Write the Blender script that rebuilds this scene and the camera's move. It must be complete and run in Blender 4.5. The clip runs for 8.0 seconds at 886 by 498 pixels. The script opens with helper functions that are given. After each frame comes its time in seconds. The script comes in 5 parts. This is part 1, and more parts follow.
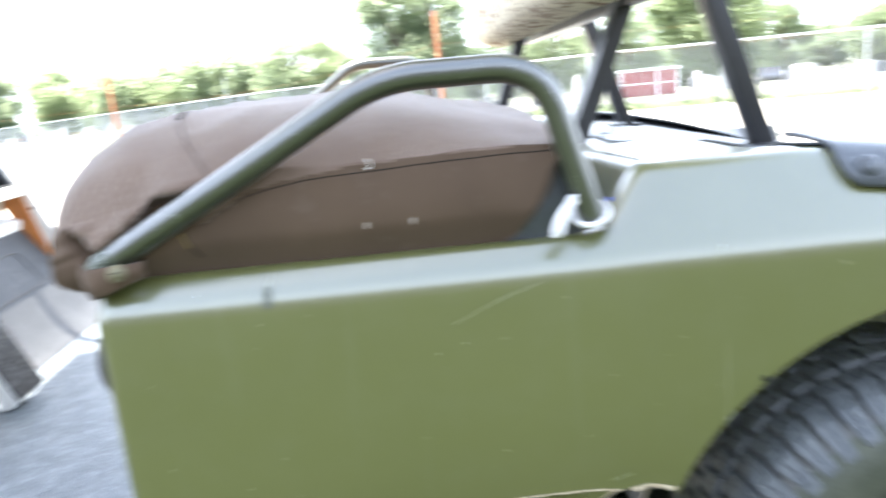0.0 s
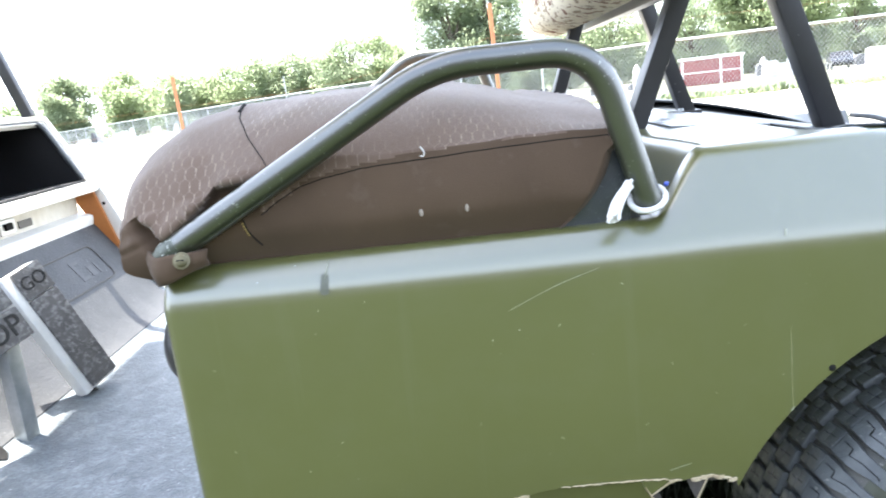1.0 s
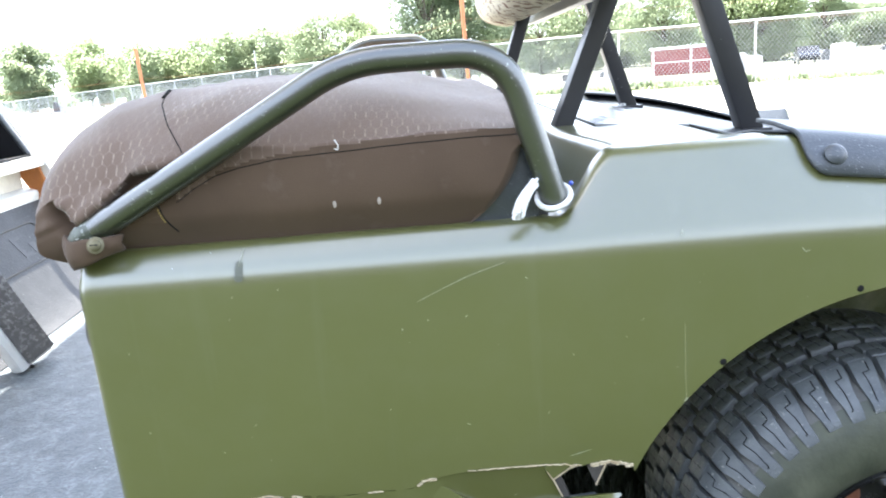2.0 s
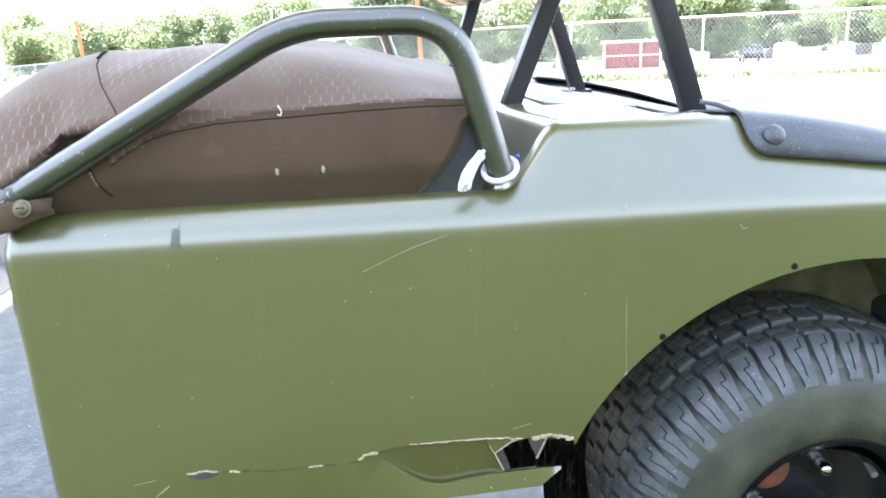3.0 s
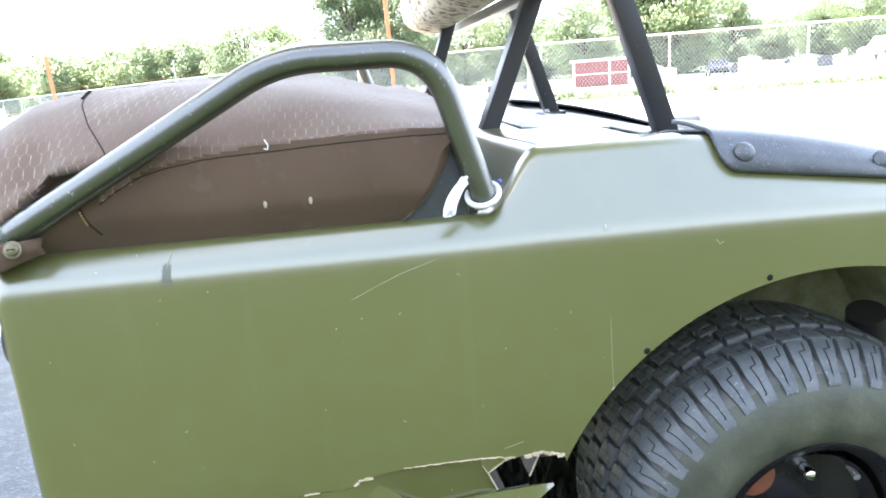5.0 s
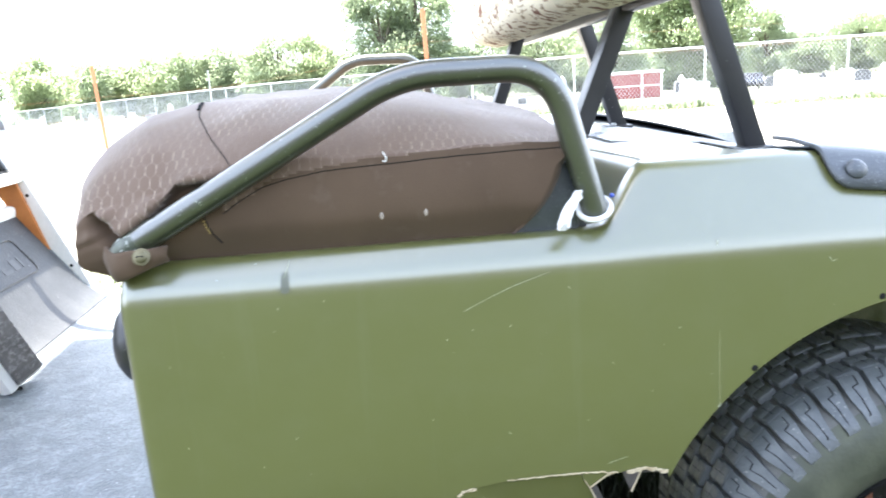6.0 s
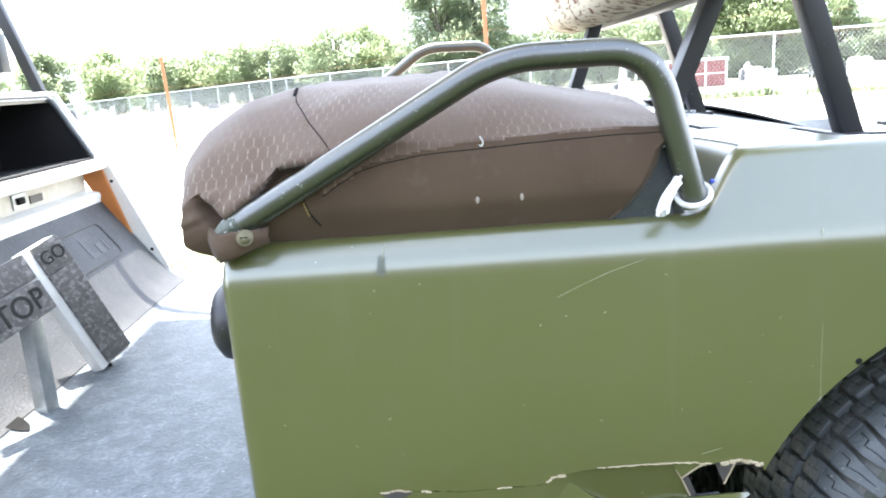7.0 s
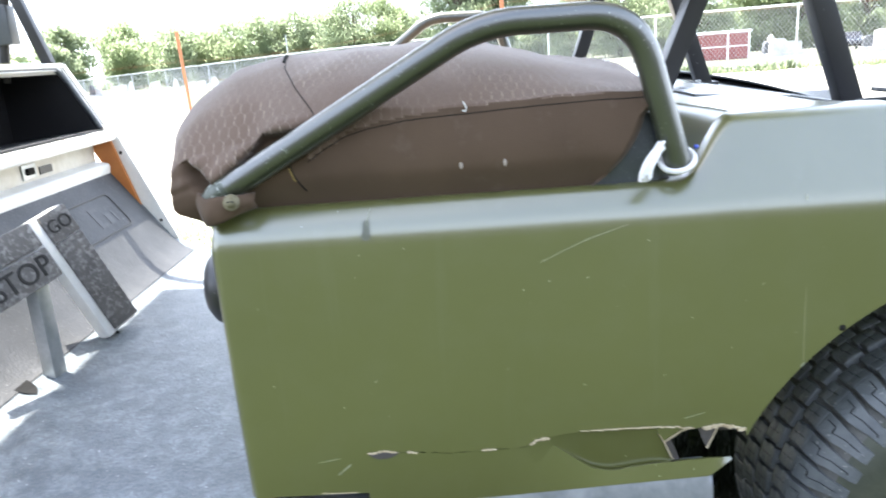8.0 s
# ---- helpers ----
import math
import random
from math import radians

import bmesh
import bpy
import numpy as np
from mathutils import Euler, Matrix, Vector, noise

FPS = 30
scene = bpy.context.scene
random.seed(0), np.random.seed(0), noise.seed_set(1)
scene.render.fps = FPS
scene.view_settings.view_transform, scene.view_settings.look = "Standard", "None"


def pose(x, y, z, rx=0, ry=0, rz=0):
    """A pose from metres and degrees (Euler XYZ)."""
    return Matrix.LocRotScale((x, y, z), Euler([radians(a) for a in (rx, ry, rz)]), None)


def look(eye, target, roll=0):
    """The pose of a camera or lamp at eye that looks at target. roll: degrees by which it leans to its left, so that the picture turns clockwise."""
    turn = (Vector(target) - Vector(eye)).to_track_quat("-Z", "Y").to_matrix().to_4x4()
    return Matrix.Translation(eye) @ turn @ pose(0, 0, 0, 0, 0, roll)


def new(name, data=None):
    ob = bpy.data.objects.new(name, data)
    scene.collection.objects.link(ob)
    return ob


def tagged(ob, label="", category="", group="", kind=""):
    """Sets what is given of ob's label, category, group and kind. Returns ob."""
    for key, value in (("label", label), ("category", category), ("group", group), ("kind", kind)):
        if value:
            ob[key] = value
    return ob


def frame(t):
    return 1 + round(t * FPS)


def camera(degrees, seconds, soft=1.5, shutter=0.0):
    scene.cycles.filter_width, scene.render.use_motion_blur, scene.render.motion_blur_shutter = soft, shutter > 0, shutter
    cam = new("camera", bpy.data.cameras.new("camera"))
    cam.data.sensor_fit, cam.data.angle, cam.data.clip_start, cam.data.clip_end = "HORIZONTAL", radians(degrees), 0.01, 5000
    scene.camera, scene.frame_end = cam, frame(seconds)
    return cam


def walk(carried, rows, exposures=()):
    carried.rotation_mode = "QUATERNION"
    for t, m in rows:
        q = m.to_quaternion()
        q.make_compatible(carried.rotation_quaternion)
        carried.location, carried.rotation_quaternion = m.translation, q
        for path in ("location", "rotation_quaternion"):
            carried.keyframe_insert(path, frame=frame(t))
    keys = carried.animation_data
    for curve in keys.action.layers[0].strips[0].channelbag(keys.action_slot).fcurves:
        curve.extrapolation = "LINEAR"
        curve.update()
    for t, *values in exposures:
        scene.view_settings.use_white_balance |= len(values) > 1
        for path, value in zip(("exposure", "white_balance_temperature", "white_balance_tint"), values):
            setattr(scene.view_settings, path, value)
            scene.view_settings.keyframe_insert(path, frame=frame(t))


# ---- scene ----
cam = camera(63.2, 8.0, soft=1.8, shutter=0.5)
PATH = [
    (0, (0.08, 0.054, 0.799), (0.146, 2.004, 0.361), -5.3),
    (0.1, (0.063, 0.059, 0.798), (0.028, 2.01, 0.367), -4.7),
    (0.2, (0.058, 0.054, 0.796), (-0.001, 2.006, 0.376), -4.4),
    (0.3, (0.057, 0.053, 0.79), (-0.023, 2.007, 0.376), -6),
    (0.4, (0.053, 0.057, 0.79), (-0.039, 2.013, 0.38), -5.7),
    (0.5, (0.054, 0.056, 0.788), (-0.061, 2.013, 0.392), -5.1),
    (0.7, (0.065, 0.05, 0.79), (-0.071, 2.003, 0.351), -6.3),
    (1, (0.082, 0.05, 0.793), (-0.011, 1.999, 0.355), -6.6),
    (1.2, (0.087, 0.049, 0.793), (0.029, 2, 0.359), -5.9),
    (1.5, (0.107, 0.04, 0.802), (0.08, 1.996, 0.386), -5.9),
    (1.7, (0.122, 0.036, 0.803), (0.091, 1.985, 0.331), -5.1),
    (1.8, (0.128, 0.034, 0.805), (0.106, 1.979, 0.305), -4.6),
    (2, (0.136, 0.032, 0.802), (0.123, 1.969, 0.307), -4.6),
    (2.2, (0.141, 0.031, 0.797), (0.164, 1.962, 0.277), -4.3),
    (3.3, (0.14, 0.038, 0.785), (0.289, 1.959, 0.247), -3),
    (3.5, (0.142, 0.04, 0.785), (0.295, 1.964, 0.262), -4.2),
    (3.7, (0.138, 0.038, 0.785), (0.311, 1.963, 0.277), -4.3),
    (4, (0.123, 0.038, 0.788), (0.315, 1.964, 0.284), -4.3),
    (4.2, (0.116, 0.036, 0.788), (0.312, 1.963, 0.29), -3.9),
    (5.3, (0.135, 0.019, 0.801), (0.319, 1.953, 0.325), -4.4),
    (5.5, (0.108, 0.022, 0.807), (0.293, 1.958, 0.34), -4.6),
    (5.7, (0.083, 0.022, 0.803), (0.231, 1.962, 0.356), -4.3),
    (6, (0.052, 0.024, 0.801), (0.167, 1.97, 0.354), -3.9),
    (6.3, (0.032, 0.023, 0.797), (0.098, 1.972, 0.353), -3.3),
    (6.5, (0.025, 0.022, 0.8), (0.059, 1.972, 0.357), -3.1),
    (6.7, (0.019, 0.025, 0.795), (0.029, 1.973, 0.354), -3.2),
    (7, (0.014, 0.023, 0.799), (-0.023, 1.968, 0.335), -4.2),
    (7.2, (0.008, 0.026, 0.799), (-0.04, 1.969, 0.33), -4.3),
    (7.5, (0.009, 0.025, 0.8), (-0.069, 1.966, 0.324), -3.6),
    (7.7, (0.017, 0.014, 0.794), (-0.092, 1.95, 0.299), -5),
    (8, (0.045, 0.014, 0.789), (-0.045, 1.941, 0.263), -4.4),
]
walk(cam, [(t, look(eye, target, roll)) for t, eye, target, roll in PATH], exposures=[(0.0, 2.95), (0.5, 2.97), (1.0, 2.8), (1.5, 2.88), (2.0, 2.82), (3.5, 3.0), (5.5, 3.06), (6.5, 3.02), (7.0, 2.9), (7.5, 2.63), (8.0, 2.62)])

# ---- light ----
world = bpy.data.worlds.new("sky")
scene.world = world
world.use_nodes = True
wn = world.node_tree.nodes
sky = wn.new("ShaderNodeTexSky")
sky.sky_type, sky.sun_disc = "NISHITA", False
sky.sun_elevation, sky.sun_rotation = radians(70), radians(-53)
sky.air_density, sky.dust_density, sky.ozone_density = 1.0, 2.0, 1.0
haze = wn.new("ShaderNodeMix")
haze.data_type, haze.blend_type = "RGBA", "MIX"
haze.inputs[7].default_value = (5.3, 5.85, 6.9, 1)   # bright summer haze, thick at the horizon, thin overhead
height = wn.new("ShaderNodeSeparateXYZ")
world.node_tree.links.new(wn.new("ShaderNodeTexCoord").outputs["Generated"], height.inputs[0])
thin = wn.new("ShaderNodeMapRange")
for k, v in ((1, 0.1), (2, 0.9), (3, 0.86), (4, 0.12)):
    thin.inputs[k].default_value = v
world.node_tree.links.new(height.outputs[2], thin.inputs[0])
world.node_tree.links.new(thin.outputs[0], haze.inputs[0])
world.node_tree.links.new(sky.outputs[0], haze.inputs[6])
world.node_tree.links.new(haze.outputs[2], wn["Background"].inputs[0])
wn["Background"].inputs[1].default_value = 0.15
sun = new("sun", bpy.data.lights.new("sun", "SUN"))
sun.data.energy, sun.data.angle, sun.data.color = 4.2, radians(0.53), (1.0, 0.965, 0.90)
sun.matrix_world = look((-0.29 * 9, 0.22 * 9, 9), (0, 0, 0))

# ---- materials ----
class Nodes:
    """A small builder for node materials."""
    def __init__(self, name):
        self.mat = bpy.data.materials.new(name)
        self.mat.use_nodes = True
        self.t = self.mat.node_tree
        self.b = self.t.nodes["Principled BSDF"]
        self.coord = self.t.nodes.new("ShaderNodeTexCoord").outputs["Object"]

    def node(self, kind, ins=()):
        n = self.t.nodes.new(kind)
        for k, v in dict(ins).items():
            self.put(n.inputs[k], v)
        return n

    def put(self, sock, v):
        if isinstance(v, bpy.types.NodeSocket):
            self.t.links.new(v, sock)
        else:
            sock.default_value = v

    def noise(self, scale, detail=4.0, rough=0.55, stretch=None):
        v = self.coord
        if stretch:
            v = self.node("ShaderNodeMapping", {"Vector": v, "Scale": stretch}).outputs[0]
        return self.node("ShaderNodeTexNoise", {"Vector": v, "Scale": scale, "Detail": detail, "Roughness": rough}).outputs[0]

    def steps(self, fac, lo, hi, a=0.0, b=1.0):
        return self.node("ShaderNodeMapRange", {0: fac, 1: lo, 2: hi, 3: a, 4: b}).outputs[0]

    def mix(self, fac, a, b, mode="MIX"):
        n = self.node("ShaderNodeMix")
        n.data_type, n.blend_type = "RGBA", mode
        self.put(n.inputs[0], fac)
        self.put(n.inputs[6], a if isinstance(a, bpy.types.NodeSocket) else (*a, 1))
        self.put(n.inputs[7], b if isinstance(b, bpy.types.NodeSocket) else (*b, 1))
        return n.outputs[2]

    def math(self, op, a, b=0.0):
        n = self.node("ShaderNodeMath")
        n.operation = op
        self.put(n.inputs[0], a)
        self.put(n.inputs[1], b)
        return n.outputs[0]

    def bump(self, height, strength=0.3, dist=0.002):
        n = self.node("ShaderNodeBump", {"Height": height, "Strength": strength, "Distance": dist})
        self.put(self.b.inputs["Normal"], n.outputs[0])

    def set(self, **kw):
        names = {"color": "Base Color", "rough": "Roughness", "metal": "Metallic", "spec": "Specular IOR Level",
                 "coat": "Coat Weight", "coat_rough": "Coat Roughness", "coat_ior": "Coat IOR", "trans": "Transmission Weight", "sheen": "Sheen Weight"}
        for k, v in kw.items():
            if k == "color" and not isinstance(v, bpy.types.NodeSocket):
                v = (*v, 1)
            self.put(self.b.inputs[names[k]], v)
        return self.mat


def worn(name, a, b, rough=0.5, scale=6.0, fine=120.0, metal=0.0, bump=0.15, dist=0.001, spec=0.5, rough_var=0.08):
    """A surface of two close colours, with stains, grain and fine relief."""
    n = Nodes(name)
    big, small = n.noise(scale), n.noise(fine, 3)
    col = n.mix(n.steps(big, 0.35, 0.68), a, b)
    col = n.mix(n.steps(small, 0.35, 0.75, 0.0, 0.25), col, tuple(c * 0.6 for c in a))
    n.bump(n.math("ADD", small, n.math("MULTIPLY", big, 0.6)), bump, dist)
    return n.set(color=col, rough=n.steps(big, 0.3, 0.7, rough - rough_var, rough + rough_var), metal=metal, spec=spec)


def speckled(name, a, b, fleck, rough, scale=8.0, fleck_scale=220.0, amount=0.68, bump=0.4, spec=0.5):
    """A surface with light flecks of dust or chips strewn over it."""
    n = Nodes(name)
    big, small = n.noise(scale, 5), n.noise(fleck_scale, 2)
    col = n.mix(n.steps(big, 0.3, 0.7), a, b)
    gate = n.math("MULTIPLY", n.steps(small, amount, amount + 0.05), n.steps(n.noise(scale * 3), 0.4, 0.6))
    col = n.mix(gate, col, fleck)
    n.bump(small, bump, 0.0015)
    return n.set(color=col, rough=rough, spec=spec)


def paint_material():
    """Olive paint with scuffs, dust and faint scratches."""
    n = Nodes("olive_paint")
    big, mid = n.noise(3.2, 5), n.noise(24, 5)
    col = n.mix(n.steps(big, 0.3, 0.72), (0.071, 0.0745, 0.0205), (0.084, 0.087, 0.0265))
    col = n.mix(n.steps(mid, 0.45, 0.85, 0.0, 0.16), col, (0.12, 0.125, 0.065))
    streak = n.noise(30, 3, stretch=(1.2, 1.2, 0.06))
    col = n.mix(n.steps(streak, 0.6, 0.78, 0.0, 0.16), col, (0.14, 0.15, 0.10))
    speck = n.noise(190, 2)
    col = n.mix(n.math("MULTIPLY", n.steps(speck, 0.76, 0.79), n.steps(n.noise(11), 0.52, 0.6)), col, (0.45, 0.46, 0.38))
    n.bump(n.math("ADD", n.noise(420, 2), n.math("MULTIPLY", n.noise(9, 2), 2.0)), 0.05, 0.001)
    return n.set(color=col, rough=n.steps(mid, 0.3, 0.8, 0.30, 0.38), spec=0.5, coat=1.0, coat_rough=0.27, coat_ior=1.9)


def fabric_material(name, patterned):
    """Brown seat cloth: plain, or with a woven honeycomb of paler threads."""
    n = Nodes(name)
    big, mid = n.noise(7, 5), n.noise(40, 4)
    col = n.mix(n.steps(big, 0.3, 0.7), *(((0.096, 0.064, 0.045), (0.126, 0.086, 0.063)) if patterned else ((0.057, 0.036, 0.0215), (0.079, 0.051, 0.031))))
    col = n.mix(n.steps(mid, 0.6, 0.8, 0.0, 0.25), col, (0.155, 0.12, 0.10))
    weave = n.noise(900, 2)
    if patterned:
        sep = n.node("ShaderNodeSeparateXYZ", {0: n.coord})
        # a true honeycomb: upright threads in staggered columns, joined by fainter slanting ones
        s = n.math("DIVIDE", n.math("ADD", sep.outputs[0], 5.0), 0.0049)
        up = n.math("DIVIDE", n.math("ADD", sep.outputs[1], sep.outputs[2]), 0.038)
        side = n.math("ABSOLUTE", n.math("SUBTRACT", n.math("FRACT", s), 0.5))
        v = n.math("FRACT", n.math("ADD", up, n.math("MULTIPLY", n.math("FLOOR", s), 0.5)))
        u = n.math("PINGPONG", v, 0.5)
        slant = n.steps(u, 0.18, 0.32)
        line = n.steps(n.math("ABSOLUTE", n.math("SUBTRACT", side, slant)), 0.06, 0.15, 1.0, 0.0)
        line = n.math("MULTIPLY", line, n.steps(u, 0.16, 0.21, 1.0, 0.42))
        gate = n.steps(n.noise(11, 3), 0.36, 0.62)
        thread = n.steps(n.noise(260, 2, stretch=(3, 1, 1)), 0.35, 0.6)
        col = n.mix(n.math("MULTIPLY", n.math("MULTIPLY", line, gate), n.math("MULTIPLY", thread, 0.60)), col, (0.38, 0.32, 0.25))
        n.bump(n.math("ADD", n.math("MULTIPLY", line, 0.5), n.math("ADD", weave, n.math("MULTIPLY", mid, 1.5))), 0.25, 0.0015)
    else:
        n.bump(n.math("ADD", weave, n.math("MULTIPLY", mid, 1.5)), 0.22, 0.0015)
    return n.set(color=col, rough=0.85, sheen=0.24 if patterned else 0.08, spec=0.25)


def camo_material():
    n = Nodes("camouflage_cloth")
    a, b = n.noise(30, 6, 0.6), n.noise(70, 4, 0.6, stretch=(1, 0.5, 2.2))
    col = n.mix(n.steps(b, 0.54, 0.60), (0.62, 0.57, 0.44), (0.24, 0.18, 0.12))
    col = n.mix(n.steps(a, 0.58, 0.61), col, (0.16, 0.075, 0.05))
    col = n.mix(n.steps(n.noise(18, 4), 0.60, 0.68), col, (0.55, 0.52, 0.40))
    n.bump(n.noise(160, 3), 0.3, 0.003)
    return n.set(color=col, rough=0.9, spec=0.2)


def ground_material():
    n = Nodes("pale_gravel")
    big, mid, fine = n.noise(0.35, 5), n.noise(3.0, 5), n.noise(45, 4)
    col = n.mix(n.steps(big, 0.3, 0.7), (0.50, 0.47, 0.41), (0.42, 0.39, 0.33))
    col = n.mix(n.steps(mid, 0.45, 0.75, 0.0, 0.4), col, (0.56, 0.53, 0.47))
    col = n.mix(n.steps(fine, 0.5, 0.75, 0.0, 0.5), col, (0.28, 0.26, 0.23))
    sep = n.node("ShaderNodeSeparateXYZ", {0: n.coord})
    # weeds past the lot's edge; near turf darkened towards the cart's shade-toned grass
    lawn = n.steps(n.math("ADD", sep.outputs[1], n.math("MULTIPLY", mid, 1.2)), 14.4, 15.6)
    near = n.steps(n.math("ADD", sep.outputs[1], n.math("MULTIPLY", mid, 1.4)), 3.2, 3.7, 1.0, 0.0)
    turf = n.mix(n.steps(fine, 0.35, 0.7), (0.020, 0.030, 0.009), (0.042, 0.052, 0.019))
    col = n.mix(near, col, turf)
    dry = n.mix(n.steps(mid, 0.4, 0.65), (0.034, 0.046, 0.020), (0.066, 0.070, 0.046))
    col = n.mix(n.math("MULTIPLY", lawn, 0.85), col, dry)
    n.bump(n.math("ADD", fine, mid), 0.5, 0.02)
    return n.set(color=col, rough=0.95, spec=0.2)


def mat_material():
    """Grey-blue floor rubber: pebbled grain, scuffed pale patches and grit."""
    n = Nodes("floor_mat_rubber")
    big, mid, grain = n.noise(6, 6, 0.65), n.noise(30, 5, 0.65), n.noise(190, 4, 0.65)
    col = n.mix(n.steps(big, 0.32, 0.68), (0.060, 0.078, 0.090), (0.135, 0.162, 0.178))
    col = n.mix(n.steps(mid, 0.42, 0.66, 0.0, 0.65), col, (0.28, 0.315, 0.325))
    col = n.mix(n.steps(grain, 0.42, 0.62, 0.55, 0.0), col, (0.055, 0.064, 0.078))
    grit = n.math("MULTIPLY", n.steps(n.noise(210, 2), 0.69, 0.73), n.steps(n.noise(26), 0.45, 0.6))
    col = n.mix(grit, col, (0.55, 0.56, 0.57))
    n.bump(n.math("ADD", grain, n.math("MULTIPLY", mid, 0.8)), 1.0, 0.003)
    return n.set(color=col, rough=n.steps(mid, 0.3, 0.7, 0.34, 0.5), spec=0.5)


def leaf_material(name, a, b):
    n = Nodes(name)
    rnd = n.node("ShaderNodeNewGeometry").outputs["Random Per Island"]
    col = n.mix(rnd, a, b)
    n.set(color=col, rough=0.9, spec=0.1)
    tl = n.node("ShaderNodeBsdfTranslucent", {"Color": n.mix(0.6, col, (0.46, 0.53, 0.35))})
    mixer = n.node("ShaderNodeMixShader", {0: 0.80, 1: n.b.outputs[0], 2: tl.outputs[0]})
    n.t.links.new(mixer.outputs[0], n.t.nodes["Material Output"].inputs[0])
    return n.mat


PAINT = paint_material()
CLOTH, HEXCLOTH, CAMO = fabric_material("plain_brown_cloth", False), fabric_material("honeycomb_brown_cloth", True), camo_material()
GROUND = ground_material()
TUBE = speckled("olive_tube_paint", (0.013, 0.017, 0.010), (0.026, 0.031, 0.018), (0.22, 0.24, 0.20), 0.30, 14, 330, 0.66, 0.15, 1.0)
tube_coat = TUBE.node_tree.nodes["Principled BSDF"].inputs
tube_coat["Coat Weight"].default_value, tube_coat["Coat IOR"].default_value, tube_coat["Coat Roughness"].default_value = 0.8, 1.55, 0.40
TUBE_WORN = speckled("worn_tube_end", (0.035, 0.042, 0.028), (0.10, 0.11, 0.085), (0.5, 0.52, 0.48), 0.4, 60, 260, 0.56, 0.3)
BLACK_PAINT = speckled("black_steel_paint", (0.014, 0.014, 0.015), (0.024, 0.024, 0.025), (0.2, 0.2, 0.19), 0.40, 10, 160, 0.72, 0.1, 0.5)
BLACK_PLASTIC = speckled("scuffed_black_plastic", (0.032, 0.037, 0.042), (0.058, 0.065, 0.072), (0.15, 0.16, 0.165), 0.36, 26, 520, 0.63, 0.3)
DECK = worn("dark_deck_plate", (0.035, 0.035, 0.036), (0.06, 0.06, 0.060), 0.5, 9, 150)
PANEL = worn("glossy_deck_panel", (0.10, 0.105, 0.105), (0.14, 0.145, 0.14), 0.22, 9, 150, bump=0.05, spec=0.8)
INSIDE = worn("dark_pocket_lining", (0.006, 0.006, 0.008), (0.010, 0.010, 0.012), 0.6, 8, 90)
RUBBER = speckled("dusty_tyre_rubber", (0.058, 0.065, 0.070), (0.108, 0.116, 0.120), (0.22, 0.22, 0.205), 0.46, 34, 240, 0.64, 0.5)
GROOVE = speckled("dusty_groove_rubber", (0.060, 0.060, 0.056), (0.105, 0.102, 0.094), (0.18, 0.175, 0.16), 0.7, 40, 240, 0.66, 0.5)
SIDEWALL = worn("muddy_sidewall", (0.034, 0.039, 0.026), (0.068, 0.072, 0.046), 0.55, 22, 110, bump=0.4, dist=0.002)
RIM = worn("black_wheel_paint", (0.010, 0.010, 0.010), (0.02, 0.02, 0.02), 0.28, 10, 60)
RUST = worn("rusty_hub", (0.17, 0.055, 0.025), (0.11, 0.04, 0.02), 0.8, 40, 200, bump=0.5)
MAT = mat_material()
# Toe board rubber: the dash's shade over it is put into this darker colour.
TOEMAT = speckled("shade_dark_toe_rubber", (0.026, 0.027, 0.029), (0.052, 0.053, 0.055), (0.14, 0.14, 0.14), 0.6, 11, 210, 0.66, 0.9)
MUD = worn("muddy_well_lining", (0.24, 0.26, 0.15), (0.50, 0.50, 0.36), 0.7, 22, 120, bump=0.5, dist=0.003)
WHITE = worn("white_dash_paint", (0.74, 0.73, 0.70), (0.66, 0.65, 0.60), 0.4, 10, 90, bump=0.05)
BEIGE = worn("stained_cream_panel", (0.60, 0.56, 0.47), (0.68, 0.65, 0.58), 0.5, 18, 80)
ORANGE = worn("bare_orange_wood", (0.42, 0.145, 0.035), (0.50, 0.19, 0.05), 0.65, 20, 200)
ALU = worn("dull_aluminium", (0.50, 0.52, 0.54), (0.60, 0.62, 0.64), 0.38, 12, 140, metal=0.9)
ROCKER = worn("weathered_aluminium", (0.20, 0.215, 0.235), (0.34, 0.355, 0.38), 0.45, 22, 140, metal=0.6, bump=0.3)
STEEL = worn("galvanised_steel", (0.42, 0.44, 0.44), (0.55, 0.56, 0.56), 0.45, 30, 140, metal=0.8)
BRACKET = worn("dull_hinge_steel", (0.10, 0.105, 0.115), (0.16, 0.165, 0.175), 0.4, 40, 140, metal=0.6)
CHROME = worn("chromed_nut", (0.75, 0.76, 0.74), (0.68, 0.69, 0.66), 0.14, 20, 90, metal=1.0, bump=0.02)
GREY_RUBBER = speckled("pedal_rubber", (0.095, 0.088, 0.082), (0.15, 0.14, 0.132), (0.26, 0.25, 0.235), 0.6, 26, 120, 0.50, 1.0)
DARK = worn("dark_lettering", (0.008, 0.008, 0.008), (0.012, 0.012, 0.012), 0.7, 20, 90, spec=0.1)
PEDAL_INK = worn("worn_pedal_lettering", (0.034, 0.033, 0.031), (0.052, 0.050, 0.047), 0.7, 60, 200, spec=0.2)
BRASS = worn("tarnished_bolt", (0.11, 0.10, 0.06), (0.20, 0.18, 0.12), 0.55, 40, 200, metal=0.9)
ROPE = worn("white_rope", (0.76, 0.75, 0.72), (0.62, 0.61, 0.58), 0.9, 60, 400, bump=0.8, dist=0.002)
BLUE = worn("blue_plastic_cap", (0.03, 0.06, 0.35), (0.04, 0.08, 0.42), 0.4, 30, 90)
